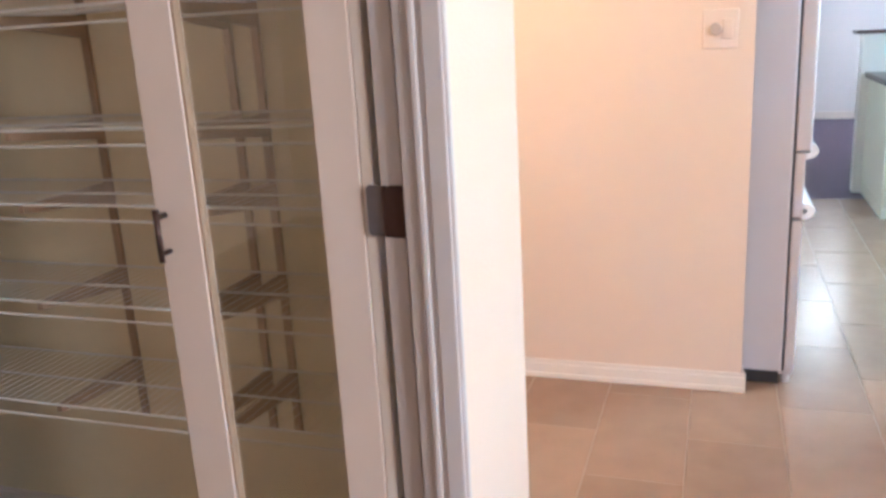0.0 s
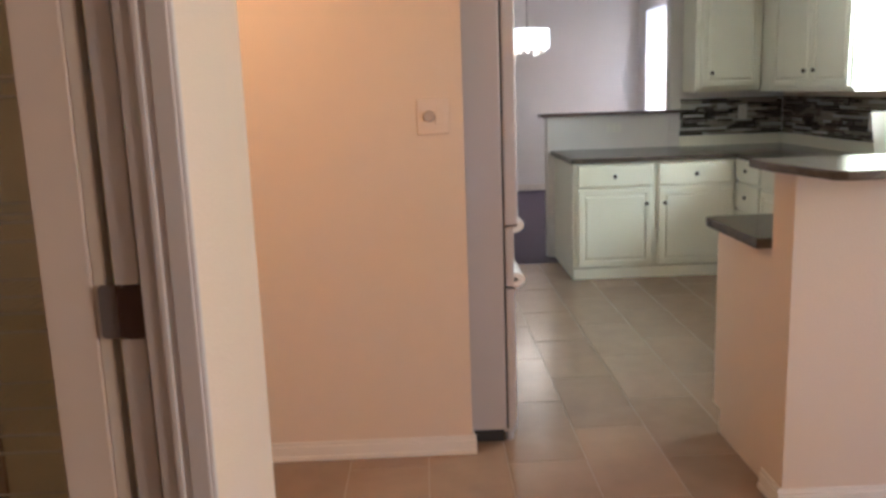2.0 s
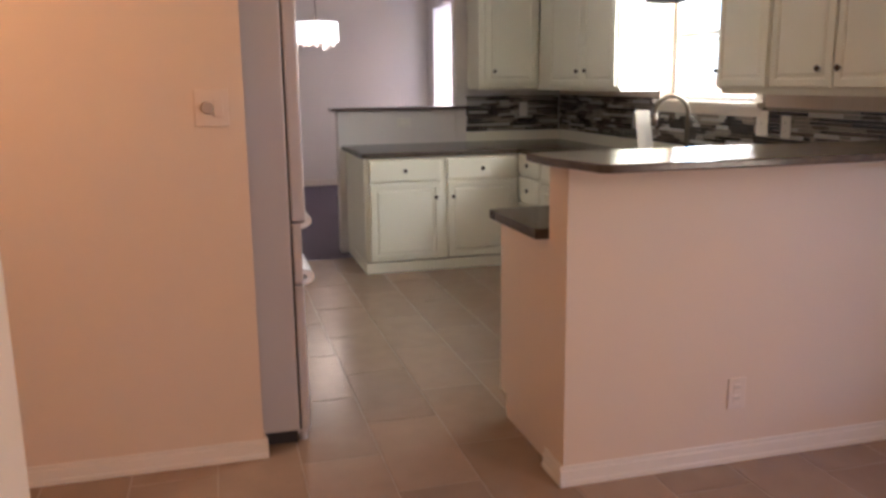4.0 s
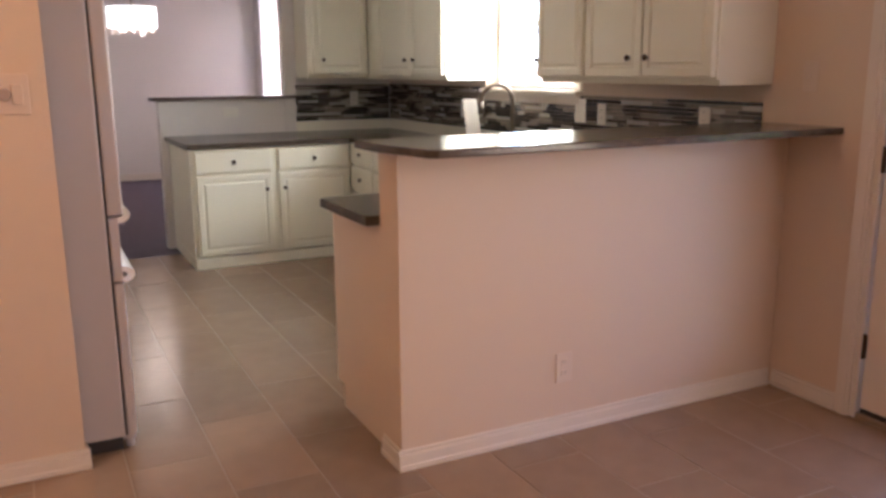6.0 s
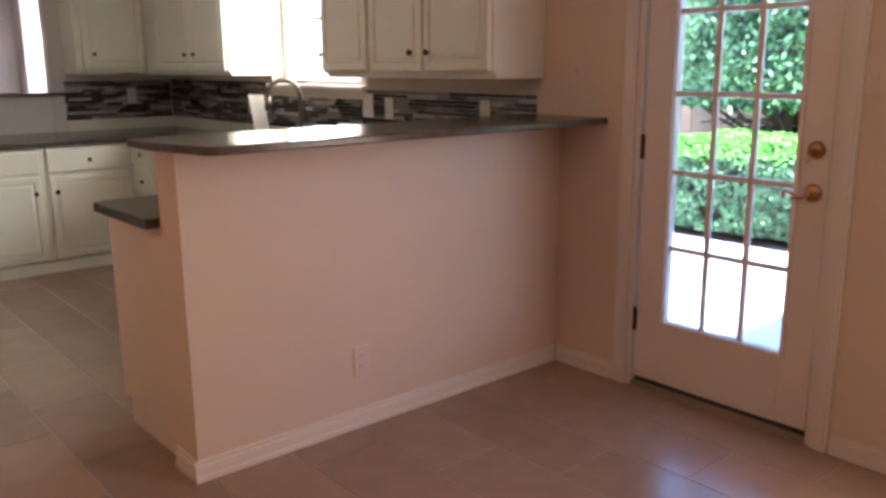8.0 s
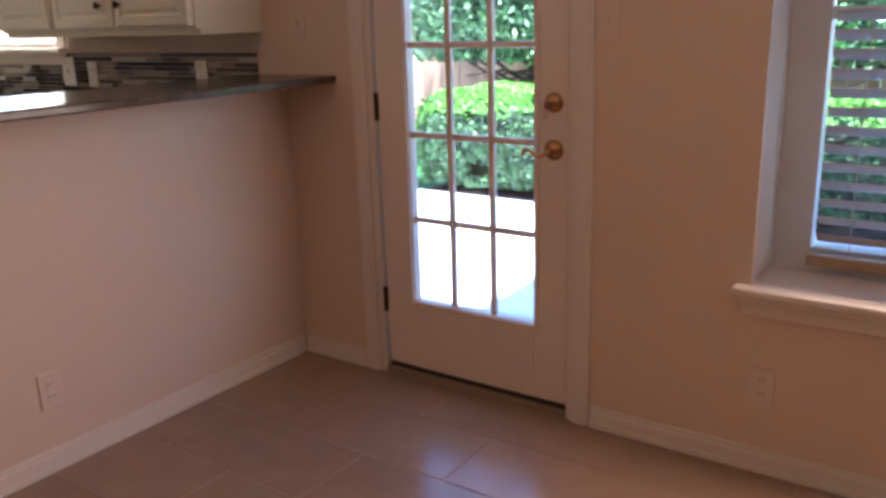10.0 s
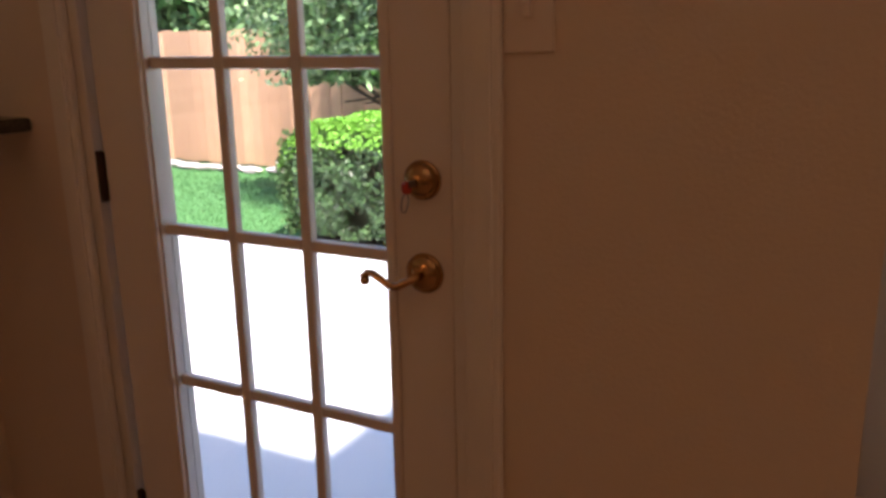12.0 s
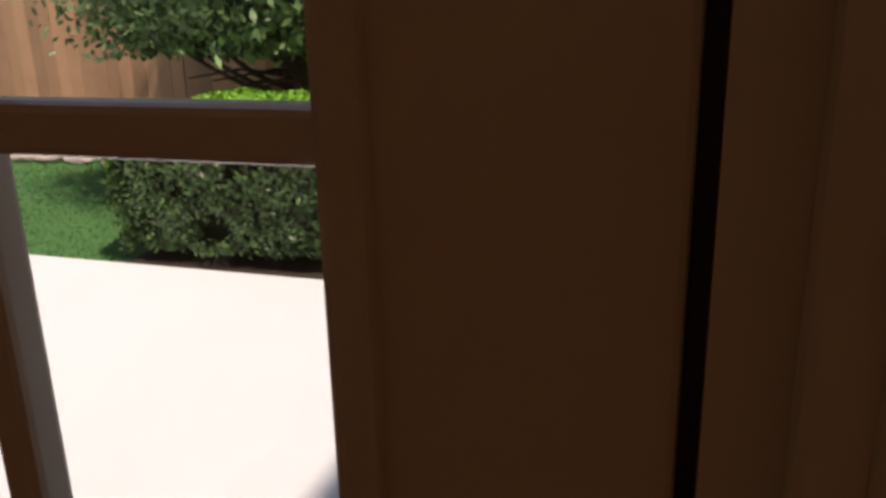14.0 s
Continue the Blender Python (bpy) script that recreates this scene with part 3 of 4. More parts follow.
solid("end_panel", M_WALL, (0.030, 0.049, 0.17, 0.715, 0.10, 0.846), (0.030, 0.049, 0.17, 0.64, 0.0, 0.10), parent=pc)
UB = 1.328                                 # underside of the wall cabinets
UX = 1.48
cabinet("wall_cabinet", (UX, 0.85, UB), "white raised-panel wall cabinet with three doors beside the window",
        [(UX, W, 0.115, 1.425, UB, 2.15), (UX + 0.02, W, 0.117, 1.423, UB - 0.022, UB)], pose(UX - 0.018, 0, 0, 0, 0, -90),
        [(-1.412, UB + 0.012, 0.402, 0.79, True, -1.396, UB + 0.095), (-0.975, UB + 0.012, 0.408, 0.79, True, -0.638, UB + 0.095), (-0.553, UB + 0.012, 0.426, 0.79, True, -0.516, UB + 0.095)])
NU = 3.93
cabinet("wall_cabinet", (UX, 3.3, UB), "white raised-panel wall cabinet with two doors at the corner",
        [(UX, W, 2.555, NY, UB, 2.15), (UX + 0.02, W, 2.557, NY, UB - 0.022, UB)], pose(UX - 0.018, 0, 0, 0, 0, -90),
        [(-3.66, UB + 0.012, 0.595, 0.79, True, -3.13, UB + 0.118), (-3.057, UB + 0.012, 0.49, 0.79, True, -2.99, UB + 0.118)])
cabinet("wall_cabinet", (1.15, NU, UB), "white raised-panel wall cabinet on the wall by the dining opening",
        [(0.972, UX - 0.001, NU, NY, UB + 0.012, 2.15), (0.974, UX - 0.001, NU + 0.02, NY, UB - 0.012, UB + 0.012)], pose(0, NU - 0.018, 0),
        [(1.015, UB + 0.026, 0.44, 0.78, True, 1.09, UB + 0.130)])

# ---- worktops ----
bm = bmesh.new()
prism(bm, [(-0.098, NY), (-0.085, BF - 0.03), (EF - 0.03, BF - 0.03), (EF - 0.03, 0.68), (0.0, 0.665), (-0.045, 0.645), (-0.040, 0.17), (W, 0.17), (W, NY)], COUNTER - 0.036, COUNTER, bevel=0.004)
tagged(part("worktop", bm, M_STONE), "dark grey speckled stone worktop with eased edge", "countertop")
bm = bmesh.new()
prism(bm, [(-0.064, 0.20), (-0.066, 0.05), (-0.055, 0.0), (-0.006, -0.245), (0.025, -0.268), (W - 0.002, -0.252), (W - 0.002, 0.20)], 1.1185, 1.146, bevel=0.006)
tagged(part("bar_top", bm, M_STONE), "dark polished stone breakfast bar top with clipped corner", "countertop")
bm = bmesh.new()
box(bm, -0.176, 0.869, NY - 0.04, NY + 0.16, 1.156, 1.181, bevel=0.004)
box(bm, 0.868, 0.955, NY - 0.04, NY - 0.001, 1.156, 1.181, bevel=0.004)
tagged(part("half_wall_ledge", bm, M_LEDGE), "thin dark wooden ledge on the white half wall", "ledge")
structure(solid("splash_strip", M_CAB, (0.955, W - 0.013, NY - 0.012, NY, COUNTER, 0.967), (W - 0.012, W, 0.17, NY - 0.012, COUNTER, 0.967)))


# ---- mosaic backsplash: thin strips of glass and stone ----
def mosaic(name, place, length, z0, z1):
    """Rows of strips; place(s, z, d) turns run, height and depth into a point."""
    verts, faces = [], []
    rnd = random.Random(name)
    rows = int(round((z1 - z0) / 0.0205))
    h = (z1 - z0) / rows
    for r in range(rows):
        s = -rnd.uniform(0, 0.12)
        while s < length:
            e = s + rnd.choice((0.05, 0.08, 0.12, 0.17, 0.24))
            a, b = max(s, 0) + 0.001, min(e, length) - 0.001
            if b - a > 0.01:
                d = 0.006 + rnd.uniform(0, 0.003)
                k = len(verts)
                for dd in (0.0, d):
                    for ss, zz in ((a, z0 + r * h + 0.001), (b, z0 + r * h + 0.001), (b, z0 + (r + 1) * h - 0.001), (a, z0 + (r + 1) * h - 0.001)):
                        verts.append(place(ss, zz, dd))
                faces += [(k + 4, k + 5, k + 6, k + 7), (k, k + 1, k + 5, k + 4), (k + 1, k + 2, k + 6, k + 5), (k + 2, k + 3, k + 7, k + 6), (k + 3, k, k + 4, k + 7)]
            s = e
    return verts, faces


bs = thing("backsplash", (W, NY, 1.0), "dark grey and white glass mosaic strip backsplash", "backsplash", kind="structure")
for nm, place, ln, a, b in (("mosaic_north", lambda s, z, d: (0.957 + s, NY - d, z), W - 0.967, 0.969, 1.262),
                            ("mosaic_corner", lambda s, z, d: (W - d, 2.55 + s, z), NY - 2.56, 0.969, 1.262),
                            ("mosaic_sink", lambda s, z, d: (W - d, 1.535 + s, z), 1.014, 0.969, 1.172),
                            ("mosaic_bar", lambda s, z, d: (W - d, 0.158 + s, z), 1.376, 0.969, 1.230)):
    v, f = mosaic(nm, place, ln, a, b)
    o = joined("mosaic", v, f, M_MOSAIC, bs)
    tagged(o, kind="stuff")


# ---- plates, sockets and switches ----
def plate(m, w, h, kind, label, category, mat=None):
    """A plate in the x-z plane of m, facing -y."""
    ob = thing(category.replace(" ", "_"), m.translation, label, category)
    ob.matrix_basis = m
    bm = bmesh.new()
    box(bm, -w / 2, w / 2, -0.006, 0, -h / 2, h / 2, bevel=0.003)
    p = part("cover", bm, mat or M_PLATE)
    p.parent = ob
    gangs = 2 if w > 0.1 else 1
    for g in range(gangs):
        gx = (g - (gangs - 1) / 2) * 0.046
        if kind == "socket":
            for dz in (-0.021, 0.021):
                bm = bmesh.new()
                box(bm, gx - 0.015, gx + 0.015, -0.008, -0.005, dz - 0.014, dz + 0.014, bevel=0.002)
                q = part("receptacle", bm, mat or M_PLATE)
                q.parent = ob
                bm = bmesh.new()
                for sx in (-0.006, 0.006):
                    box(bm, gx + sx - 0.001, gx + sx + 0.001, -0.0088, -0.0075, dz - 0.002, dz + 0.006)
                s = part("slots", bm, M_SLOT)
                s.parent = q
        elif kind == "dial":
            if g == 0:
                bm = bmesh.new()
                rod(bm, (gx + 0.008, -0.005, 0), (gx + 0.008, -0.020, 0), 0.021, 0.018, 24)
                q = part("dial", bm, M_DIAL, None, "greyish plastic dimmer dial")
                q.parent = ob
            else:
                bm = bmesh.new()
                box(bm, gx - 0.016, gx + 0.016, -0.010, -0.005, -0.032, 0.032, bevel=0.002)
                q = part("rocker", bm, mat or M_PLATE)
                q.parent = ob
        else:
            bm = bmesh.new()
            box(bm, gx - 0.005, gx + 0.005, -0.015, -0.005, -0.011, 0.011, bevel=0.002)
            q = part("toggle", bm, mat or M_PLATE)
            q.parent = ob
    return ob


def on_east(y, z, d=0.0):
    return pose(W - d, y, z, 0, 0, -90)


plate(pose(-1.085, 0.545, 1.308), 0.115, 0.128, "dial", "pale double light switch with round dimmer dial on hall wall", "light switch")
plate(on_east(-0.076, 1.338), 0.072, 0.118, "switch", "white light switch beside the patio door", "light switch")
plate(on_east(-1.3225, 1.322), 0.075, 0.118, "switch", "white light switch on the wall past the patio door", "light switch")
plate(pose(0.686, 0.012, 0.266), 0.072, 0.118, "socket", "white power outlet low on the breakfast bar wall", "power outlet")
plate(on_east(-1.83, 0.272), 0.072, 0.118, "socket", "white power outlet under the window", "power outlet")
plate(pose(1.465, NY - 0.010, 1.145), 0.072, 0.118, "socket", "pale power outlet in the mosaic backsplash", "power outlet", M_KPLATE)
plate(on_east(1.458, 1.142, 0.010), 0.098, 0.135, "switch", "white light switch in the mosaic backsplash", "light switch", M_KPLATE)
plate(on_east(1.262, 1.131, 0.010), 0.072, 0.118, "socket", "pale power outlet in the mosaic backsplash", "power outlet", M_KPLATE)
plate(on_east(0.488, 1.152, 0.010), 0.072, 0.09, "socket", "pale power outlet in the mosaic backsplash", "power outlet", M_KPLATE)
plate(on_east(2.87, 1.10, 0.010), 0.072, 0.118, "socket", "pale power outlet in the mosaic backsplash", "power outlet", M_KPLATE)
plate(pose(0.42, NY, 1.055), 0.118, 0.072, "socket", "white power outlet on the half wall", "power outlet", M_KPLATE)


# ---- fridge ----
def fridge():
    x0, x1, y0, y1 = -1.62, -0.832, 0.622, 1.53
    ob = thing("refrigerator", (x1, (y0 + y1) / 2, 0), "white refrigerator with upper doors and two lower drawers", "refrigerator")
    solid("body", M_FRIDGE, (x0, x1, y0, y1, 0.055, 1.76), parent=ob, bevel=0.008)
    solid("kick_plate", M_SEAM, (x0 + 0.02, x1 - 0.01, y0 + 0.015, y1 - 0.015, 0.004, 0.055), parent=ob)
    solid("gasket", M_SEAM, (x1 - 0.001, x1 + 0.006, y0 + 0.004, y1 - 0.004, 0.06, 1.75), parent=ob)
    ym = (y0 + y1) / 2
    fronts_ = [("door", y0, ym - 0.002, 0.883, 1.76), ("door", ym + 0.002, y1, 0.883, 1.76), ("drawer", y0, y1, 0.645, 0.875), ("drawer", y0, y1, 0.06, 0.636)]
    for nm, a, b, c, d in fronts_:
        bm = bmesh.new()
        n = 8
        pts = [(x1 + 0.006, a)] + [(x1 + (0.056 if nm == "door" else 0.040) + 0.018 * math.sin(math.pi * i / n), a + (b - a) * i / n) for i in range(n + 1)] + [(x1 + 0.006, b)]
        prism(bm, pts, c, d, bevel=0.006)
        dr = part(nm, bm, M_FRIDGE, ob)
        if nm == "drawer":
            # curved lip handle, a C in section
            zc = 0.882 if c > 0.6 else 0.667
            bm = bmesh.new()
            out = [(0.004, 0.026)] + [(0.006 + 0.040 * math.cos(t), 0.030 * math.sin(t)) for t in [math.pi * (0.5 - k / 10) for k in range(11)]] + [(0.004, -0.026)]
            inn = [(0.004, 0.008)] + [(0.006 + 0.014 * math.cos(t), 0.009 * math.sin(t)) for t in [math.pi * (0.5 - k / 10) for k in range(11)]] + [(0.004, -0.008)]
            loop = [(x1 + 0.036 + px, zc + pz) for px, pz in out + inn[::-1]]
            ends = [[bm.verts.new((px, y, pz)) for px, pz in loop] for y in (a + 0.015, b - 0.015)]
            m = len(loop)
            for k in range(m):
                bm.faces.new((ends[0][k], ends[0][(k + 1) % m], ends[1][(k + 1) % m], ends[1][k]))
            bm.faces.new(ends[0][::-1])
            bm.faces.new(ends[1])
            bmesh.ops.recalc_face_normals(bm, faces=bm.faces[:])
            part("handle", bm, M_CHROME, dr, "glossy white curved lip handle")
    for y in (y0 + 0.05, y1 - 0.05):
        bm = bmesh.new()
        rod(bm, (x1 + 0.015, y, 0.0), (x1 + 0.015, y, 0.055), 0.016, n=12)
        box(bm, x1 - 0.03, x1 + 0.035, y - 0.03, y + 0.03, 0.038, 0.058, bevel=0.003)
        part("foot", bm, M_FRIDGE, ob)


fridge()


# ---- sink side ----
def faucet():
    ob = thing("faucet", (1.65, 1.975, COUNTER), "dark gooseneck kitchen faucet beside the sink", "faucet")
    bm = bmesh.new()
    rod(bm, (1.65, 1.975, COUNTER), (1.65, 1.975, COUNTER + 0.012), 0.030, 0.028, 18)
    rod(bm, (1.65, 1.975, COUNTER + 0.012), (1.65, 1.975, COUNTER + 0.09), 0.022, 0.018, 18)
    part("base", bm, M_NICKEL, ob, smooth=True)
    bm = bmesh.new()
    pts = [(1.65, 1.975, COUNTER + 0.09), (1.65, 1.975, COUNTER + 0.30)]
    for i in range(1, 11):
        a = math.pi * i / 10
        pts.append((1.65 - 0.10 * (1 - math.cos(a)), 1.975 + 0.018 * (1 - math.cos(a)), COUNTER + 0.30 + 0.10 * math.sin(a)))
    pts.append((1.45, 2.011, COUNTER + 0.29))
    tube(bm, pts, 0.0135, 12)
    sp = part("spout", bm, M_NICKEL, ob, smooth=True)
    bm = bmesh.new()
    rod(bm, (1.45, 2.011, COUNTER + 0.30), (1.448, 2.012, COUNTER + 0.225), 0.016, 0.020, 14)
    part("spray_head", bm, M_NICKEL, sp, smooth=True)
    bm = bmesh.new()
    rod(bm, (1.65, 1.975, COUNTER + 0.06), (1.63, 1.905, COUNTER + 0.085), 0.007, 0.006, 10)
    part("lever", bm, M_NICKEL, ob, smooth=True)


faucet()
sink = thing("sink", (1.40, 2.11, COUNTER), "steel drop-in kitchen sink under the window", "sink")
solid("rim", M_NICKEL, (1.20, 1.58, 1.60, 1.625, COUNTER, COUNTER + 0.006), (1.20, 1.58, 2.355, 2.38, COUNTER, COUNTER + 0.006),
      (1.20, 1.225, 1.625, 2.355, COUNTER, COUNTER + 0.006), (1.555, 1.58, 1.625, 2.355, COUNTER, COUNTER + 0.006), parent=sink)
bm = bmesh.new()
prism(bm, [(1.572, 2.405), (1.652, 2.355), (1.664, 2.375), (1.584, 2.425)], COUNTER, COUNTER + 0.30)
for v in bm.verts:
    if v.co.z > COUNTER + 0.1:
        v.co.y += 0.045
        v.co.x -= 0.02
cardholder = part("paper_brochure", bm, M_KPLATE)
tagged(cardholder, "white folded paper brochure standing by the faucet", "brochure")

pend = thing("pendant_lamp", (1.45, 1.93, CEIL), "black drum pendant lamp hanging over the sink", "pendant lamp")
bm = bmesh.new()
rod(bm, (1.45, 1.93, 2.006), (1.45, 1.93, CEIL), 0.004, n=8)
part("cord", bm, M_BLACK, pend)
bm = bmesh.new()
bmesh.ops.create_cone(bm, cap_ends=False, segments=32, radius1=0.122, radius2=0.098, depth=0.20, matrix=pose(1.45, 1.93, 1.915))
bmesh.ops.solidify(bm, geom=bm.faces[:], thickness=0.004)
box(bm, 1.365, 1.535, 1.927, 1.933, 2.004, 2.010)
part("shade", bm, M_BLACK, pend)
bm = bmesh.new()
ball(bm, (1.45, 1.93, 1.93), 0.03, n=14)
part("bulb", bm, M_PLATE, pend, smooth=True)


# ---- dining chandelier ----
def chandelier():
    cx, cy = 0.018, 6.6
    ob = thing("chandelier", (cx, cy, CEIL + 0.3), "lit white drum chandelier with hanging crystals", "chandelier")
    bm = bmesh.new()
    rod(bm, (cx, cy, 2.0), (cx, cy, CEIL + 0.3), 0.006, n=8)
    rod(bm, (cx, cy, CEIL + 0.27), (cx, cy, CEIL + 0.3), 0.06, n=20)
    part("rod", bm, M_NICKEL, ob)
    bm = bmesh.new()
    bmesh.ops.create_cone(bm, cap_ends=False, segments=40, radius1=0.235, radius2=0.235, depth=0.195, matrix=pose(cx, cy, 1.909))
    bmesh.ops.solidify(bm, geom=bm.faces[:], thickness=0.003)
    part("shade", bm, M_SHADE, ob, "glowing white fabric drum shade")
    bm = bmesh.new()
    for a in range(3):
        c, s = math.cos(a * 2.094), math.sin(a * 2.094)
        rod(bm, (cx, cy, 2.003), (cx + 0.233 * c, cy + 0.233 * s, 2.003), 0.003, n=6)
    part("frame", bm, M_NICKEL, ob)
    rnd = random.Random(5)
    for i in range(18):
        a = i * math.pi * 2 / 18
        r = 0.20 if i % 2 else 0.13
        bm = bmesh.new()
        x, y = cx + r * math.cos(a), cy + r * math.sin(a)
        z = 1.805
        for k in range(rnd.choice((1, 2, 2, 3))):
            bmesh.ops.create_icosphere(bm, subdivisions=1, radius=0.012, matrix=Matrix.Translation((x, y, z)) @ Matrix.Diagonal((1, 1, 1.4, 1)))
            z -= 0.032
        rod(bm, (x, y, 1.815), (x, y, z + 0.02), 0.0015, n=5)
        part("crystal_strand", bm, M_CRYSTAL, ob)


chandelier()
lamp("chandelier_light", "POINT", 1.6, (1.0, 0.70, 0.42), pose(0.018, 6.6, 1.91), 0.1)


# ---- pantry ----
def pantry_door():
    x0, x1, y0, y1 = -2.078, -1.652, PF + 0.010, PF + 0.045
    z0, z1 = 0.015, 2.03
    ob = thing("pantry_door", (x1, y0, z0), "white framed glass pantry door, closed", "door")
    gx0, gx1 = x0 + 0.092, x1 - 0.080
    solid("stile", M_PFRAME_SHADED, (x0, gx0, y0, y1, z0, z1), parent=ob, bevel=0.003)
    solid("stile", M_PFRAME_SHADED, (gx1, x1, y0, y1, z0, z1), parent=ob, bevel=0.003)
    # lighter strip painted in for the light caught along the door edge
    solid("lit_edge", M_TRIM, (x1 + 0.0005, x1 + 0.022, y0 + 0.002, y1, z0, z1), parent=ob, bevel=0.003, label="pale door edge painted as catching the light")
    solid("rail", M_PFRAME_SHADED, (gx0, gx1, y0, y1, z0, 0.16), parent=ob)
    solid("rail", M_PFRAME_SHADED, (gx0, gx1, y0, y1, z1 - 0.11, z1), parent=ob)
    solid("pane", M_PGLASS, (gx0, gx1, y0 + 0.014, y0 + 0.018, 0.16, z1 - 0.11), parent=ob).visible_shadow = False
    solid("bead", M_BRACKET, (gx0, gx0 + 0.006, y0 + 0.003, y0 + 0.02, 0.16, z1 - 0.11), parent=ob)
    for z in (0.25, 1.071, 1.82):
        bm = bmesh.new()
        rounded_plate(bm, x1 + 0.010, x1 + 0.041, y0 - 0.006, y0 - 0.003, z - 0.044, z + 0.044)
        leaf = part("hinge", bm, M_STEEL, ob, "worn steel hinge leaf")
        bm = bmesh.new()
        rounded_plate(bm, x1 + 0.047, x1 + 0.086, y0 - 0.013, y0 - 0.009, z - 0.044, z + 0.044)
        rod(bm, (x1 + 0.044, y0 - 0.008, z - 0.044), (x1 + 0.044, y0 - 0.008, z + 0.044), 0.0045, n=10)
        part("jamb_leaf", bm, M_BRONZE, leaf, "dark bronze hinge leaf")
    bm = bmesh.new()
    hx = x0 + 0.022
    tube(bm, [(hx, y0, 1.055), (hx, y0 - 0.028, 1.055)], 0.005)
    tube(bm, [(hx, y0, 0.985), (hx, y0 - 0.028, 0.985)], 0.005)
    rod(bm, (hx, y0 - 0.028, 0.970), (hx, y0 - 0.028, 1.070), 0.006, n=10)
    part("handle", bm, M_BRONZE, ob, "dark bronze bar handle", True)


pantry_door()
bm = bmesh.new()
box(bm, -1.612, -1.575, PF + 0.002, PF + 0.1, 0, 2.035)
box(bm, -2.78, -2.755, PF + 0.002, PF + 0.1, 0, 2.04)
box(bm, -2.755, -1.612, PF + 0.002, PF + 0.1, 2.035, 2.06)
structure(part("pantry_jamb", bm, M_PTRIM_SHADED))
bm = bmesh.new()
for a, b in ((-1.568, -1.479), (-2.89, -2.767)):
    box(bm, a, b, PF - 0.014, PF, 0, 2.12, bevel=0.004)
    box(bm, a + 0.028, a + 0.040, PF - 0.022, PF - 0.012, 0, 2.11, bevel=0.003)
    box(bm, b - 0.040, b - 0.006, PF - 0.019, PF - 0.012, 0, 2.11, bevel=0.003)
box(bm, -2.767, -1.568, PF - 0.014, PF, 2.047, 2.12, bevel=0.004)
structure(part("pantry_trim", bm, M_PTRIM_SHADED), "white moulded casing round the pantry doorway")


def wire_shelf(z):
    ob = thing("wire_shelf", (-2.5, PB, z), "white coated wire pantry shelf on brown brackets", "shelf", "pantry shelves")
    yb, yf = PB - 0.02, PB - 0.31
    for y, zz, r in ((yf, z, 0.0035), (yf, z - 0.034, 0.003), (yb, z, 0.003), ((yb + yf) / 2, z - 0.004, 0.003)):
        bm = bmesh.new()
        rod(bm, (-3.38, y, zz), (-1.60, y, zz), r, n=6)
        part("wire_rail", bm, M_WIRE, ob)
    bm = bmesh.new()
    for i in range(70):
        x = -3.37 + i * 0.0254
        rod(bm, (x, yb, z), (x, yf, z), 0.0007, n=3)
    tagged(part("wire_mesh", bm, M_WIRE, ob), kind="stuff")
    # the bracket at -2.155 repeats its neighbour for the glass's double image
    for x in (-2.555, -2.155, -2.082):
        bm = bmesh.new()
        prism(bm, [(x - 0.008, PB - 0.015), (x + 0.008, PB - 0.015), (x + 0.007, yf + 0.01), (x - 0.007, yf + 0.01)], z - 0.024, z - 0.006)
        for v in bm.verts:
            if v.co.y > PB - 0.1 and v.co.z < z - 0.01:
                v.co.z -= 0.035
        part("bracket", bm, M_BRACKET, ob)


for z in (1.73, 1.447, 1.200, 1.038, 0.810, 0.552):
    wire_shelf(z)
# the standard at -2.155 is added as its neighbour's reflection in the pane
for x in (-2.555, -2.155, -2.082):
    bm = bmesh.new()
    box(bm, x - 0.010, x + 0.010, PB - 0.018, PB - 0.006, 0.38, 1.95, bevel=0.002)
    st = part("shelf_standard", bm, M_BRACKET)
    tagged(st, "brown slotted metal shelf standard on the pantry wall", "shelf bracket", "pantry standards")
hl = thing("ceiling_light", (-2.25, -0.05, CEIL), "lit warm ceiling light in the hall", "ceiling light")
bm = bmesh.new()
rod(bm, (-2.25, -0.05, CEIL - 0.03), (-2.25, -0.05, CEIL), 0.10, n=24)
part("base", bm, M_BRASS, hl)
bm = bmesh.new()
ball(bm, (-2.25, -0.05, CEIL - 0.10), 0.12, 1, 1, 0.65, 20)
part("globe", bm, glow_material("lit_glass_globe", (1.0, 0.8, 0.55), 0.4), hl, smooth=True, shadow=False)


# ---- outdoors ----
GZ = -0.12
bm = bmesh.new()
bmesh.ops.create_grid(bm, x_segments=4, y_segments=4, size=400, matrix=Matrix.Translation((0, 0, GZ - 0.02)))
structure(part("ground", bm, M_GRASS), "green lawn")
PEDGE = 5.235
structure(solid("patio", M_CONCRETE, (WO - 0.02, PEDGE, -9, 14, GZ - 0.15, GZ)), "pale sunlit concrete patio")


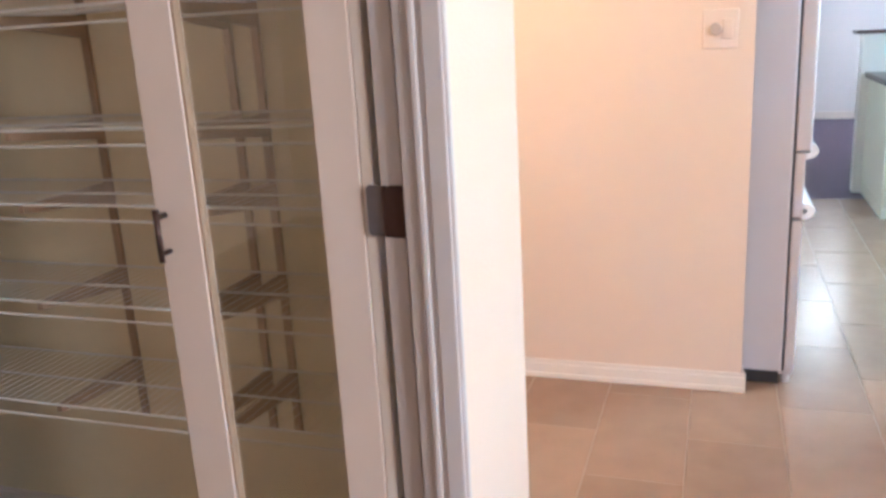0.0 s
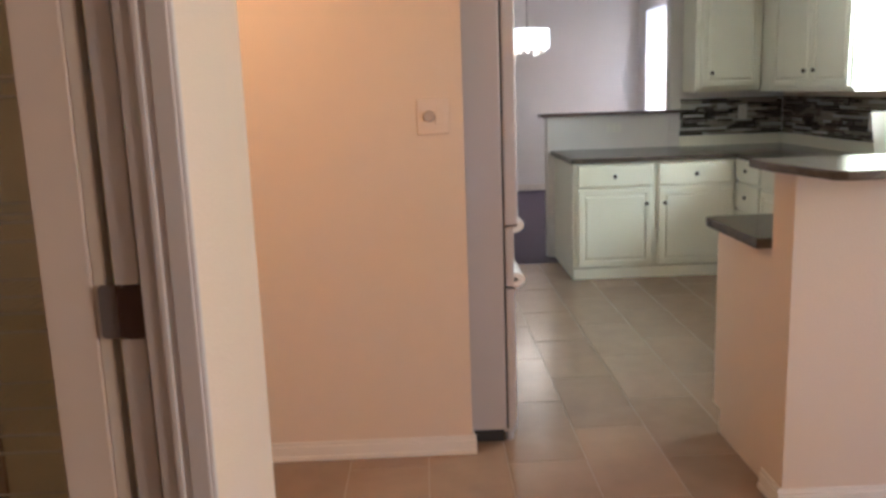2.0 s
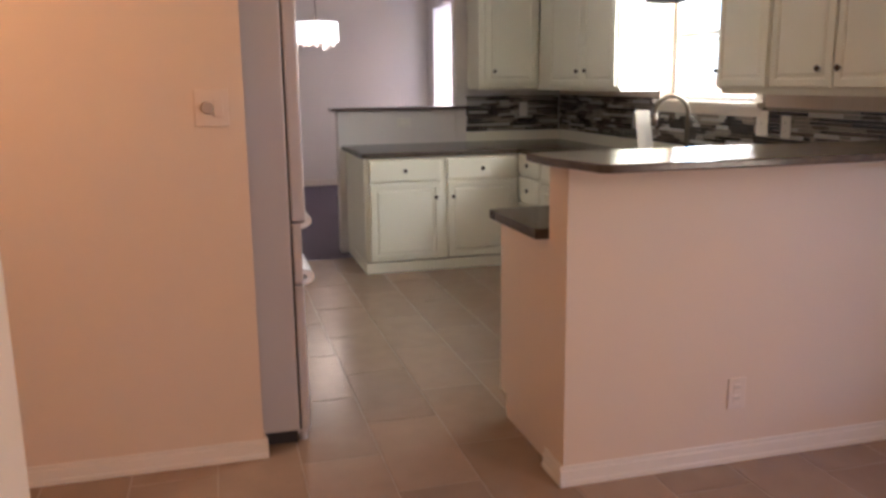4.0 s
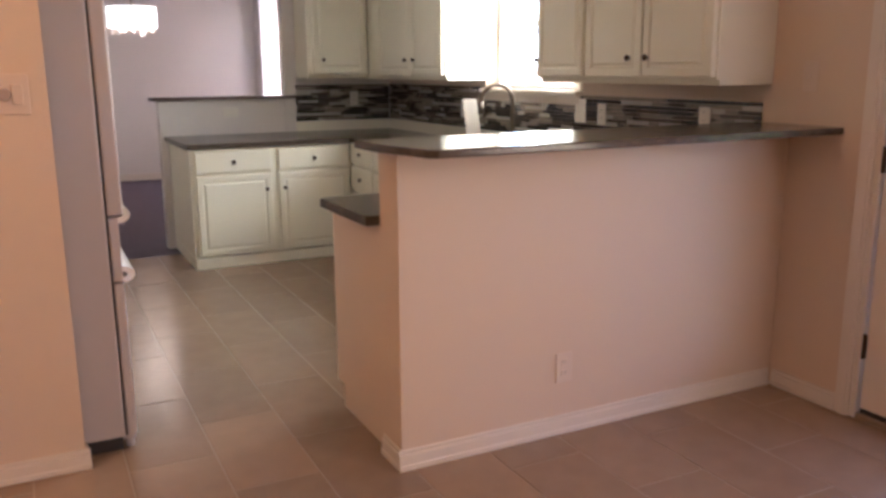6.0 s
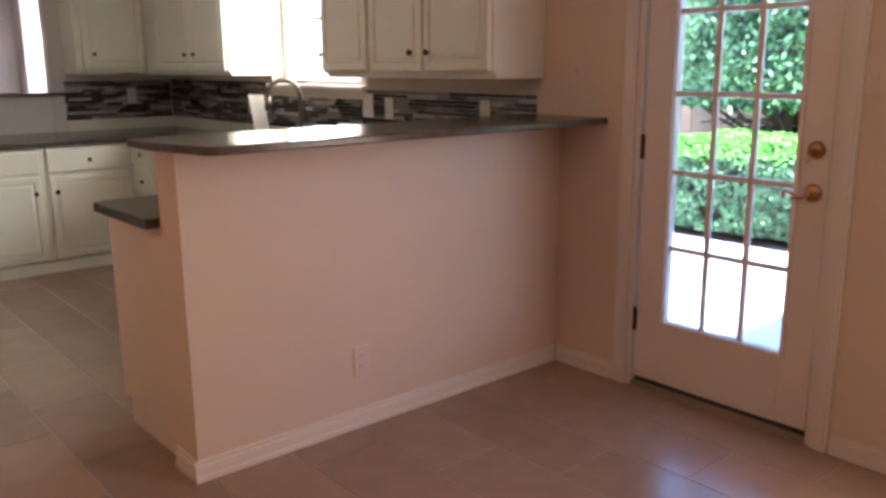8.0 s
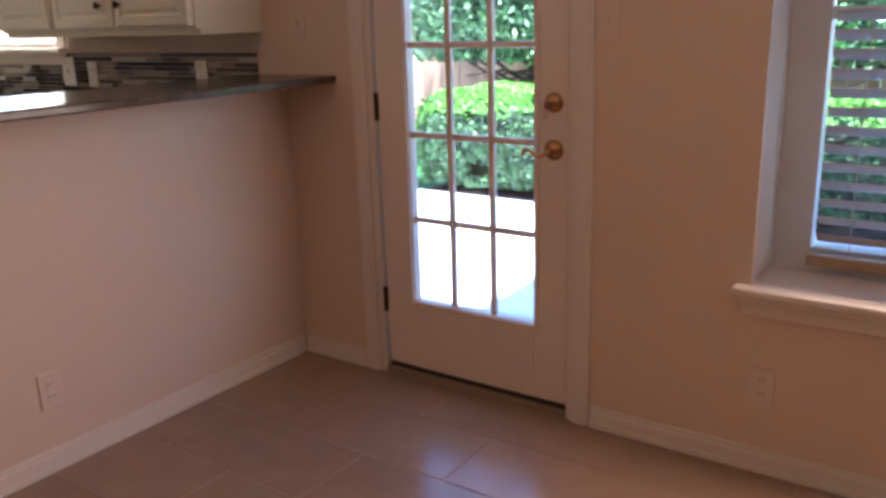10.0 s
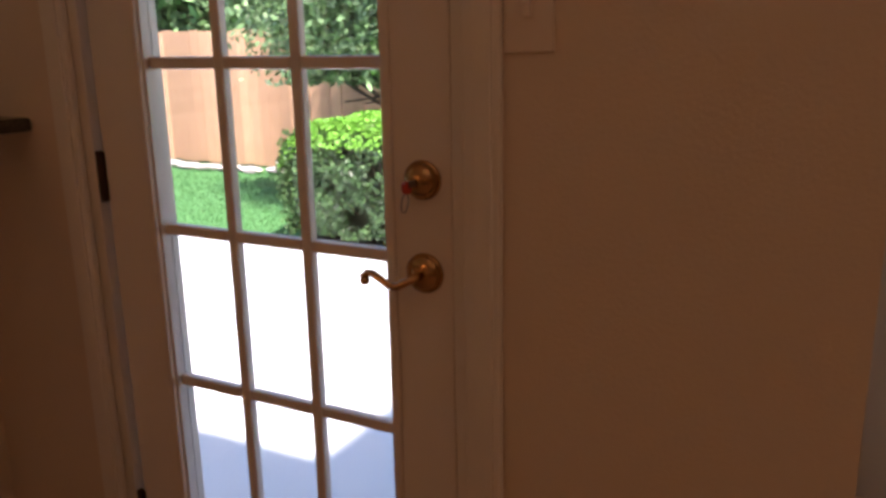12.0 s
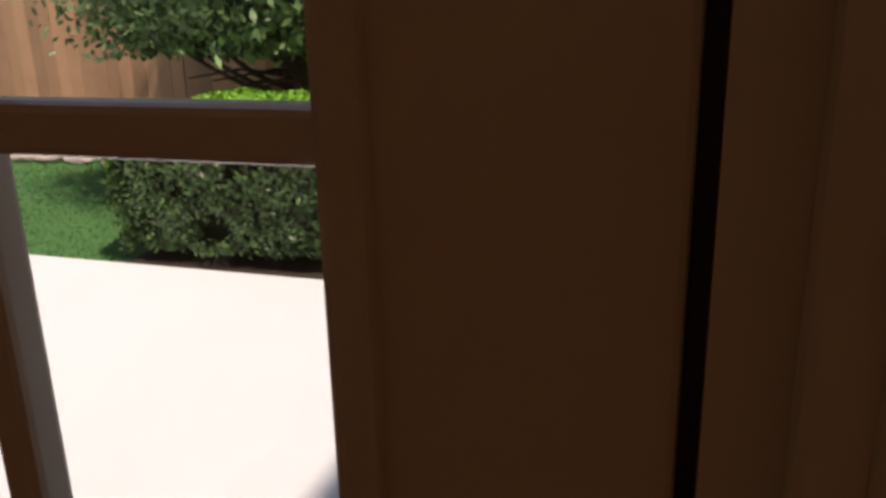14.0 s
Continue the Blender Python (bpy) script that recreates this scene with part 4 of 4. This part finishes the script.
def leaf_cloud(name, centres, size, mat, parent, seed, facing=None):
    """Many small leaf quads, one at each centre, randomly turned."""
    rng = np.random.default_rng(seed)
    c = np.asarray(centres)
    n = len(c)
    nrm = rng.normal(size=(n, 3)) * (1.0 if facing is None else 0.42)
    if facing is not None:
        nrm = nrm + facing
    nrm /= np.linalg.norm(nrm, axis=1)[:, None]
    u = np.cross(nrm, rng.normal(size=(n, 3)))
    u /= np.linalg.norm(u, axis=1)[:, None]
    v = np.cross(nrm, u)
    v /= np.linalg.norm(v, axis=1)[:, None]
    s = size * rng.uniform(0.6, 1.4, n)[:, None]
    pts = np.stack([c - u * s, c - v * s * 0.45, c + u * s, c + v * s * 0.45], 1).reshape(-1, 3)
    faces = np.arange(4 * n).reshape(-1, 4)
    o = joined(name, pts.tolist(), faces.tolist(), mat, parent)
    return tagged(o, kind="stuff")


def hedge():
    x0, x1, y0, y1, zt = PEDGE + 0.01, 6.35, -6.0, 2.01, 0.70
    ob = thing("hedge", (5.8, -2, GZ), "clipped dense green hedge along the patio edge", "hedge")
    # dark block standing in for the shade between the leaves
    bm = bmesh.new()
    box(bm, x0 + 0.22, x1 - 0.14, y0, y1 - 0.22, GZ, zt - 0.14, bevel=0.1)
    part("inside", bm, M_CORE_SHADE, ob)
    bm = bmesh.new()
    rs = random.Random(5)
    for i in range(60):
        y = y1 - 0.25 - (y1 - y0 - 0.3) * rs.random()
        a = (x0 + 0.34 + rs.uniform(-0.05, 0.3), y, GZ - 0.02)
        m = (x0 + 0.22 + rs.uniform(-0.03, 0.05), y + rs.uniform(-0.1, 0.1), GZ + 0.22)
        e = (x0 + 0.06 + rs.uniform(0, 0.06), y + rs.uniform(-0.2, 0.2), GZ + rs.uniform(0.4, 0.7))
        rod(bm, a, m, 0.010, 0.007, 6)
        rod(bm, m, e, 0.007, 0.003, 6)
    tagged(part("branches", bm, M_BARK, ob), kind="stuff")

    def surface(n, seed, lo):
        """Points on the clipped faces: 0 the patio side, 1 the far end, 2 the top."""
        rng = np.random.default_rng(seed)
        p = rng.random((n, 3))
        y = y1 - (y1 - y0) * p[:, 0] ** 1.6
        k = np.where(p[:, 2] < lo, 0, 1)
        return rng, p, y, k

    def place(x, y, z, away, size, mat, name, seed):
        lump = np.array([noise.noise(Vector((a * 2.6, b * 2.6, c * 2.6))) + 0.5 * noise.noise(Vector((a * 7, b * 7, c * 7))) for a, b, c in zip(x, y, z)]) * 0.055
        x, y, z = x + away[:, 0] * lump, y + away[:, 1] * lump, z + away[:, 2] * lump
        leaf_cloud(name, np.stack([x, y, z], 1), size, mat, ob, seed, away * 0.8)

    # sides: loose leaves, coloured darker for shade, over the dark inner block
    n = 52000
    rng, p, y, k = surface(n, 3, 0.74)
    h = p[:, 1]
    z = GZ + 0.06 + (zt - GZ - 0.08) * h
    d = np.abs(rng.normal(0, 0.085, n))
    tuck = 0.07 * np.maximum(0, (0.3 - h) / 0.3) ** 1.5 + 0.10 * np.maximum(0, (h - 0.75) / 0.25) ** 2
    x = np.where(k == 0, x0 + d + tuck, x0 + (x1 - x0) * rng.random(n))
    y = np.where(k == 0, y, y1 - d - tuck)
    x = np.where(k == 0, x + 0.16 * np.maximum(0, (y - (y1 - 0.3)) / 0.3) ** 2, x)
    away = np.zeros((n, 3))
    away[:, 0] = np.where(k == 0, -1, 0)
    away[:, 1] = np.where(k == 1, 1, 0)
    keep = np.array([noise.noise(Vector((a * 4.5, b * 4.5, c * 5.5 + 7))) for a, b, c in zip(x, y, z)]) > rng.uniform(-0.5, 0.12, n)
    place(x[keep], y[keep], z[keep], away[keep], 0.018, M_LEAF_SHADED, "leaves", 4)
    # top: a close mat of fresh shoots, brightened for sun, over rounded shoulders
    n = 52000
    rng = np.random.default_rng(6)
    q = rng.random(n)
    y = y1 - 0.02 - (y1 - y0) * rng.random(n) ** 1.6
    u = q * 2 - 1
    x = (x0 + x1) / 2 + (x1 - x0) / 2 * u * 0.97
    edge = np.maximum(0, (np.abs(u) - 0.72) / 0.28) ** 2
    last = np.maximum(0, (y - (y1 - 0.3)) / 0.3) ** 2
    z = zt + 0.045 - 0.15 * edge - 0.15 * last - np.abs(rng.normal(0, 0.035, n))
    away = np.zeros((n, 3))
    away[:, 2] = 1
    away[:, 0] = 0.8 * edge * np.sign(u)
    place(x, y, z, away, 0.017, M_SHOOT_LIT, "shoots", 7)


hedge()
structure(solid("planting_bed", M_SOIL, (PEDGE, 6.6, -9, 1.93, GZ - 0.1, GZ - 0.008)), "dark soil bed under the hedge")


def limb(bm, pts, r0, r1):
    n = len(pts) - 1
    for i in range(n):
        a, b = r0 + (r1 - r0) * i / n, r0 + (r1 - r0) * (i + 1) / n
        rod(bm, pts[i], pts[i + 1], a, b, 8)


def shrub_tree(base, height, spread, seed, leaves, label, leaf=0.05, low=1.0, thick=0.075, sweep=()):
    ob = thing("tree", base, label, "tree")
    rnd = random.Random(seed)
    bm = bmesh.new()
    tips = []
    bx, by, bz = base
    for k in range(6):
        a = k * 1.047 + rnd.uniform(-0.3, 0.3)
        pts = [Vector((bx + 0.08 * math.cos(a), by + 0.08 * math.sin(a), bz - 0.02))]
        lean = rnd.uniform(0.25, 0.62)
        for i in range(1, 7):
            f = i / 6
            pts.append(Vector((bx + spread * lean * f ** 1.2 * math.cos(a) + rnd.uniform(-0.05, 0.05), by + spread * lean * f ** 1.2 * math.sin(a) + rnd.uniform(-0.05, 0.05), bz + height * 0.75 * f)))
        limb(bm, pts, thick, 0.02)
        for i in range(2, 7):
            for _ in range(3):
                d = Vector((rnd.uniform(-1, 1), rnd.uniform(-1, 1), rnd.uniform(-0.15, 0.7)))
                tip = pts[i] + d * spread * 0.5
                mid = pts[i] + d * spread * 0.25 + Vector((0, 0, 0.06))
                limb(bm, [pts[i], mid, tip], 0.018, 0.006)
                if tip.z > bz + low:
                    tips.append(tip)
                    tips.append(mid)
    # low bare limbs that curve outwards and carry foliage at their ends
    for a, start, reach, rise in sweep:
        d = Vector((math.cos(a), math.sin(a), 0))
        pts = [Vector(base) + d * (0.06 + reach * f) + Vector((rnd.uniform(-0.02, 0.02), rnd.uniform(-0.02, 0.02), start + rise * (0.35 * f + 0.65 * f ** 2))) for f in (0, 0.15, 0.3, 0.45, 0.6, 0.75, 0.88, 1)]
        limb(bm, pts, 0.026, 0.008)
        for i in (4, 5, 6, 7):
            for _ in range(2):
                tip = pts[i] + Vector((rnd.uniform(-0.25, 0.25), rnd.uniform(-0.25, 0.25), rnd.uniform(0.12, 0.4)))
                limb(bm, [pts[i], (pts[i] + tip) / 2 + Vector((0, 0, 0.03)), tip], 0.009, 0.004)
                tips.append(tip)
    part("trunk", bm, M_BARK, ob)
    rng = np.random.default_rng(seed)
    c = []
    per = leaves // max(1, len(tips))
    for t in tips:
        q = rng.normal(0, 1, (per, 3)) * np.array((0.20, 0.20, 0.15)) * spread / 1.3
        q = q + np.array(t)
        c.append(q[q[:, 2] > bz + low * 0.9])
    leaf_cloud("crown", np.concatenate(c), leaf, M_LEAF2, ob, seed)


shrub_tree((7.25, 1.65, GZ), 3.4, 1.6, 11, 70000, "multi-stemmed evergreen tree with grey-green foliage behind the hedge", 0.036, 1.15, 0.105, ((1.75, 0.62, 1.35, 0.75), (2.1, 0.66, 1.15, 0.80), (1.4, 0.70, 1.2, 0.6), (2.6, 0.72, 0.95, 0.65), (3.3, 0.75, 0.9, 0.6)))
shrub_tree((7.4, -1.6, GZ), 3.6, 1.6, 23, 24000, "multi-stemmed evergreen tree with grey-green foliage behind the hedge", 0.05, 1.1)
shrub_tree((11.5, 9.0, GZ), 4.4, 2.2, 31, 14000, "dark leafy tree beyond the wooden fence", 0.09, 1.2)
shrub_tree((11.6, 5.4, GZ), 4.6, 2.3, 37, 14000, "dark leafy tree beyond the wooden fence", 0.09, 1.2)
shrub_tree((11.8, 1.8, GZ), 4.4, 2.2, 41, 10000, "dark leafy tree beyond the wooden fence", 0.09, 1.2)


# neighbour's house beyond the fence
nh = thing("neighbour_house", (16, 9, GZ), "dark roofed house beyond the wooden fence", "house")
solid("wall", M_BRICK, (14, 22, 2, 20, GZ, 2.6), parent=nh)
bm = bmesh.new()
v = [bm.verts.new(p) for p in ((13.4, 1.4, 2.5), (22.6, 1.4, 2.5), (22.6, 20.6, 2.5), (13.4, 20.6, 2.5), (18, 4.5, 4.8), (18, 17.5, 4.8))]
for f in ((0, 1, 4), (1, 2, 5, 4), (2, 3, 5), (3, 0, 4, 5), (3, 2, 1, 0)):
    bm.faces.new([v[i] for i in f])
part("roof", bm, M_ROOF, nh)

# wooden fence
FX = 8.14
fence = thing("fence", (FX, 4, GZ), "tall cedar board fence at the end of the lawn", "fence")
bm = bmesh.new()
box(bm, -0.009, 0.009, -0.069, 0.069, 0, 1.53, bevel=0.003)
board = part("board", bm, M_CEDAR)
rf = random.Random(8)
for i in range(150):
    o = board if i == 0 else board.copy()
    if i:
        scene.collection.objects.link(o)
    o.matrix_basis = pose(FX + rf.uniform(-0.004, 0.004), -7.0 + i * 0.1415, GZ + rf.uniform(-0.01, 0.015), 0, 0, rf.uniform(-1, 1))
    o.parent = fence
    o.matrix_parent_inverse = fence.matrix_basis.inverted()
for z in (0.25, 0.85, 1.30):
    solid("rail", M_CEDAR, (FX + 0.015, FX + 0.055, -7.0, 14.2, GZ + z, GZ + z + 0.085), parent=fence)
rock_rng = random.Random(12)
for i in range(26):
    y = 2.6 + i * 0.30
    bm = bmesh.new()
    bmesh.ops.create_icosphere(bm, subdivisions=2, radius=1)
    for vv in bm.verts:
        vv.co *= 1 + 0.25 * noise.noise(vv.co * 1.7 + Vector((i * 3.1, 0, 0)))
        vv.co = Vector((vv.co.x * 0.09, vv.co.y * 0.16, vv.co.z * 0.042))
    o = part("edging_stone", bm, M_ROCK)
    o.matrix_basis = pose(FX - 0.30 + rock_rng.uniform(-0.12, 0.14), y, GZ + 0.015, 0, 0, rock_rng.uniform(-30, 30))
    tagged(o, "pale grey edging stone at the foot of the fence", "stone", "fence edging stones")

# added stand-in for an unidentified dark shape by the fence
gb = thing("dark_round_form", (FX - 0.22, 7.3, GZ), "dark round form of unknown kind standing against the fence", "bin")
bm = bmesh.new()
rod(bm, (FX - 0.22, 7.3, GZ - 0.02), (FX - 0.22, 7.3, GZ + 0.55), 0.17, 0.20, 20)
part("body", bm, M_DARK_FORM, gb)
bm = bmesh.new()
rod(bm, (FX - 0.22, 7.3, GZ + 0.55), (FX - 0.22, 7.3, GZ + 0.575), 0.215, 0.21, 20)
ball(bm, (FX - 0.22, 7.3, GZ + 0.575), 0.19, 1, 1, 0.5, 20)
part("lid", bm, M_DARK_FORM, gb)

# lawn blades near the patio
rngg = np.random.default_rng(9)
n = 26000
bx = rngg.uniform(PEDGE + 0.01, FX - 0.3, n)
by = rngg.uniform(2.0, 8.5, n)
hgt = rngg.uniform(0.018, 0.032, n)
ang = rngg.uniform(0, math.pi, n)
lx, ly = rngg.normal(0, 0.012, n), rngg.normal(0, 0.012, n)
zb = np.full(n, GZ - 0.021)
a = np.stack([bx - 0.004 * np.cos(ang), by - 0.004 * np.sin(ang), zb], 1)
b = np.stack([bx + 0.004 * np.cos(ang), by + 0.004 * np.sin(ang), zb], 1)
c = np.stack([bx + lx, by + ly, zb + hgt], 1)
gr = joined("grass", np.stack([a, b, c], 1).reshape(-1, 3).tolist(), np.arange(3 * n).reshape(-1, 3).tolist(), M_BLADE)
tagged(gr, "short green lawn grass beyond the patio", "grass", kind="stuff")


# ---- floor tiles ----
TW, TL, TX0 = 0.30, 0.60, 0.052
bm = bmesh.new()
box(bm, -TW / 2 + 0.003, TW / 2 - 0.003, -TL / 2 + 0.003, TL / 2 - 0.003, -0.002, 0.0012)
bmesh.ops.bevel(bm, geom=[e for e in bm.edges if all(vv.co.z > 0.001 for vv in e.verts)], offset=0.0008, segments=1, affect="EDGES")
tile_me = None
count = 0
rt = random.Random(2)
rest_v, rest_f = [], []
for k in range(-14, 6):
    xa, xb = TX0 + k * TW, TX0 + (k + 1) * TW
    off = -0.16 if k % 2 else 0.135
    for j in range(-11, 9):
        ya = off + j * TL
        yb = ya + TL
        ya = max(ya, -5.5)
        if yb <= -5.45 or xa < -4.2 or ya > TILE_END or xb > W + TW:
            continue
        near = -2.1 < xa and -2.9 < ya and not (xa > 0.1 and 0.1 < ya < 0.4)
        x1_, y1_ = min(xb, W), min(yb, TILE_END)
        if near and xb <= W and yb <= TILE_END and count < 300:
            if tile_me is None:
                first = part("tile", bm, M_TILE)
                tile_me = first.data
                o = first
            else:
                o = new("tile", tile_me)
            o.matrix_basis = pose((xa + xb) / 2, (ya + yb) / 2, rt.uniform(-0.0003, 0.0003), rt.uniform(-0.03, 0.03), rt.uniform(-0.04, 0.04), 0)
            o.parent = floor
            count += 1
        else:
            q = len(rest_v)
            rest_v += [(xa + 0.002, ya + 0.003, 0.0012), (x1_ - 0.002, ya + 0.003, 0.0012), (x1_ - 0.002, y1_ - 0.003, 0.0012), (xa + 0.002, y1_ - 0.003, 0.0012),
                       (xa + 0.002, ya + 0.002, -0.001), (x1_ - 0.002, ya + 0.002, -0.001), (x1_ - 0.002, y1_ - 0.002, -0.001), (xa + 0.002, y1_ - 0.002, -0.001)]
            rest_f += [(q, q + 1, q + 2, q + 3), (q, q + 4, q + 5, q + 1), (q + 1, q + 5, q + 6, q + 2), (q + 2, q + 6, q + 7, q + 3), (q + 3, q + 7, q + 4, q)]
tagged(joined("tiles_rest", rest_v, rest_f, M_TILE, floor), kind="stuff")
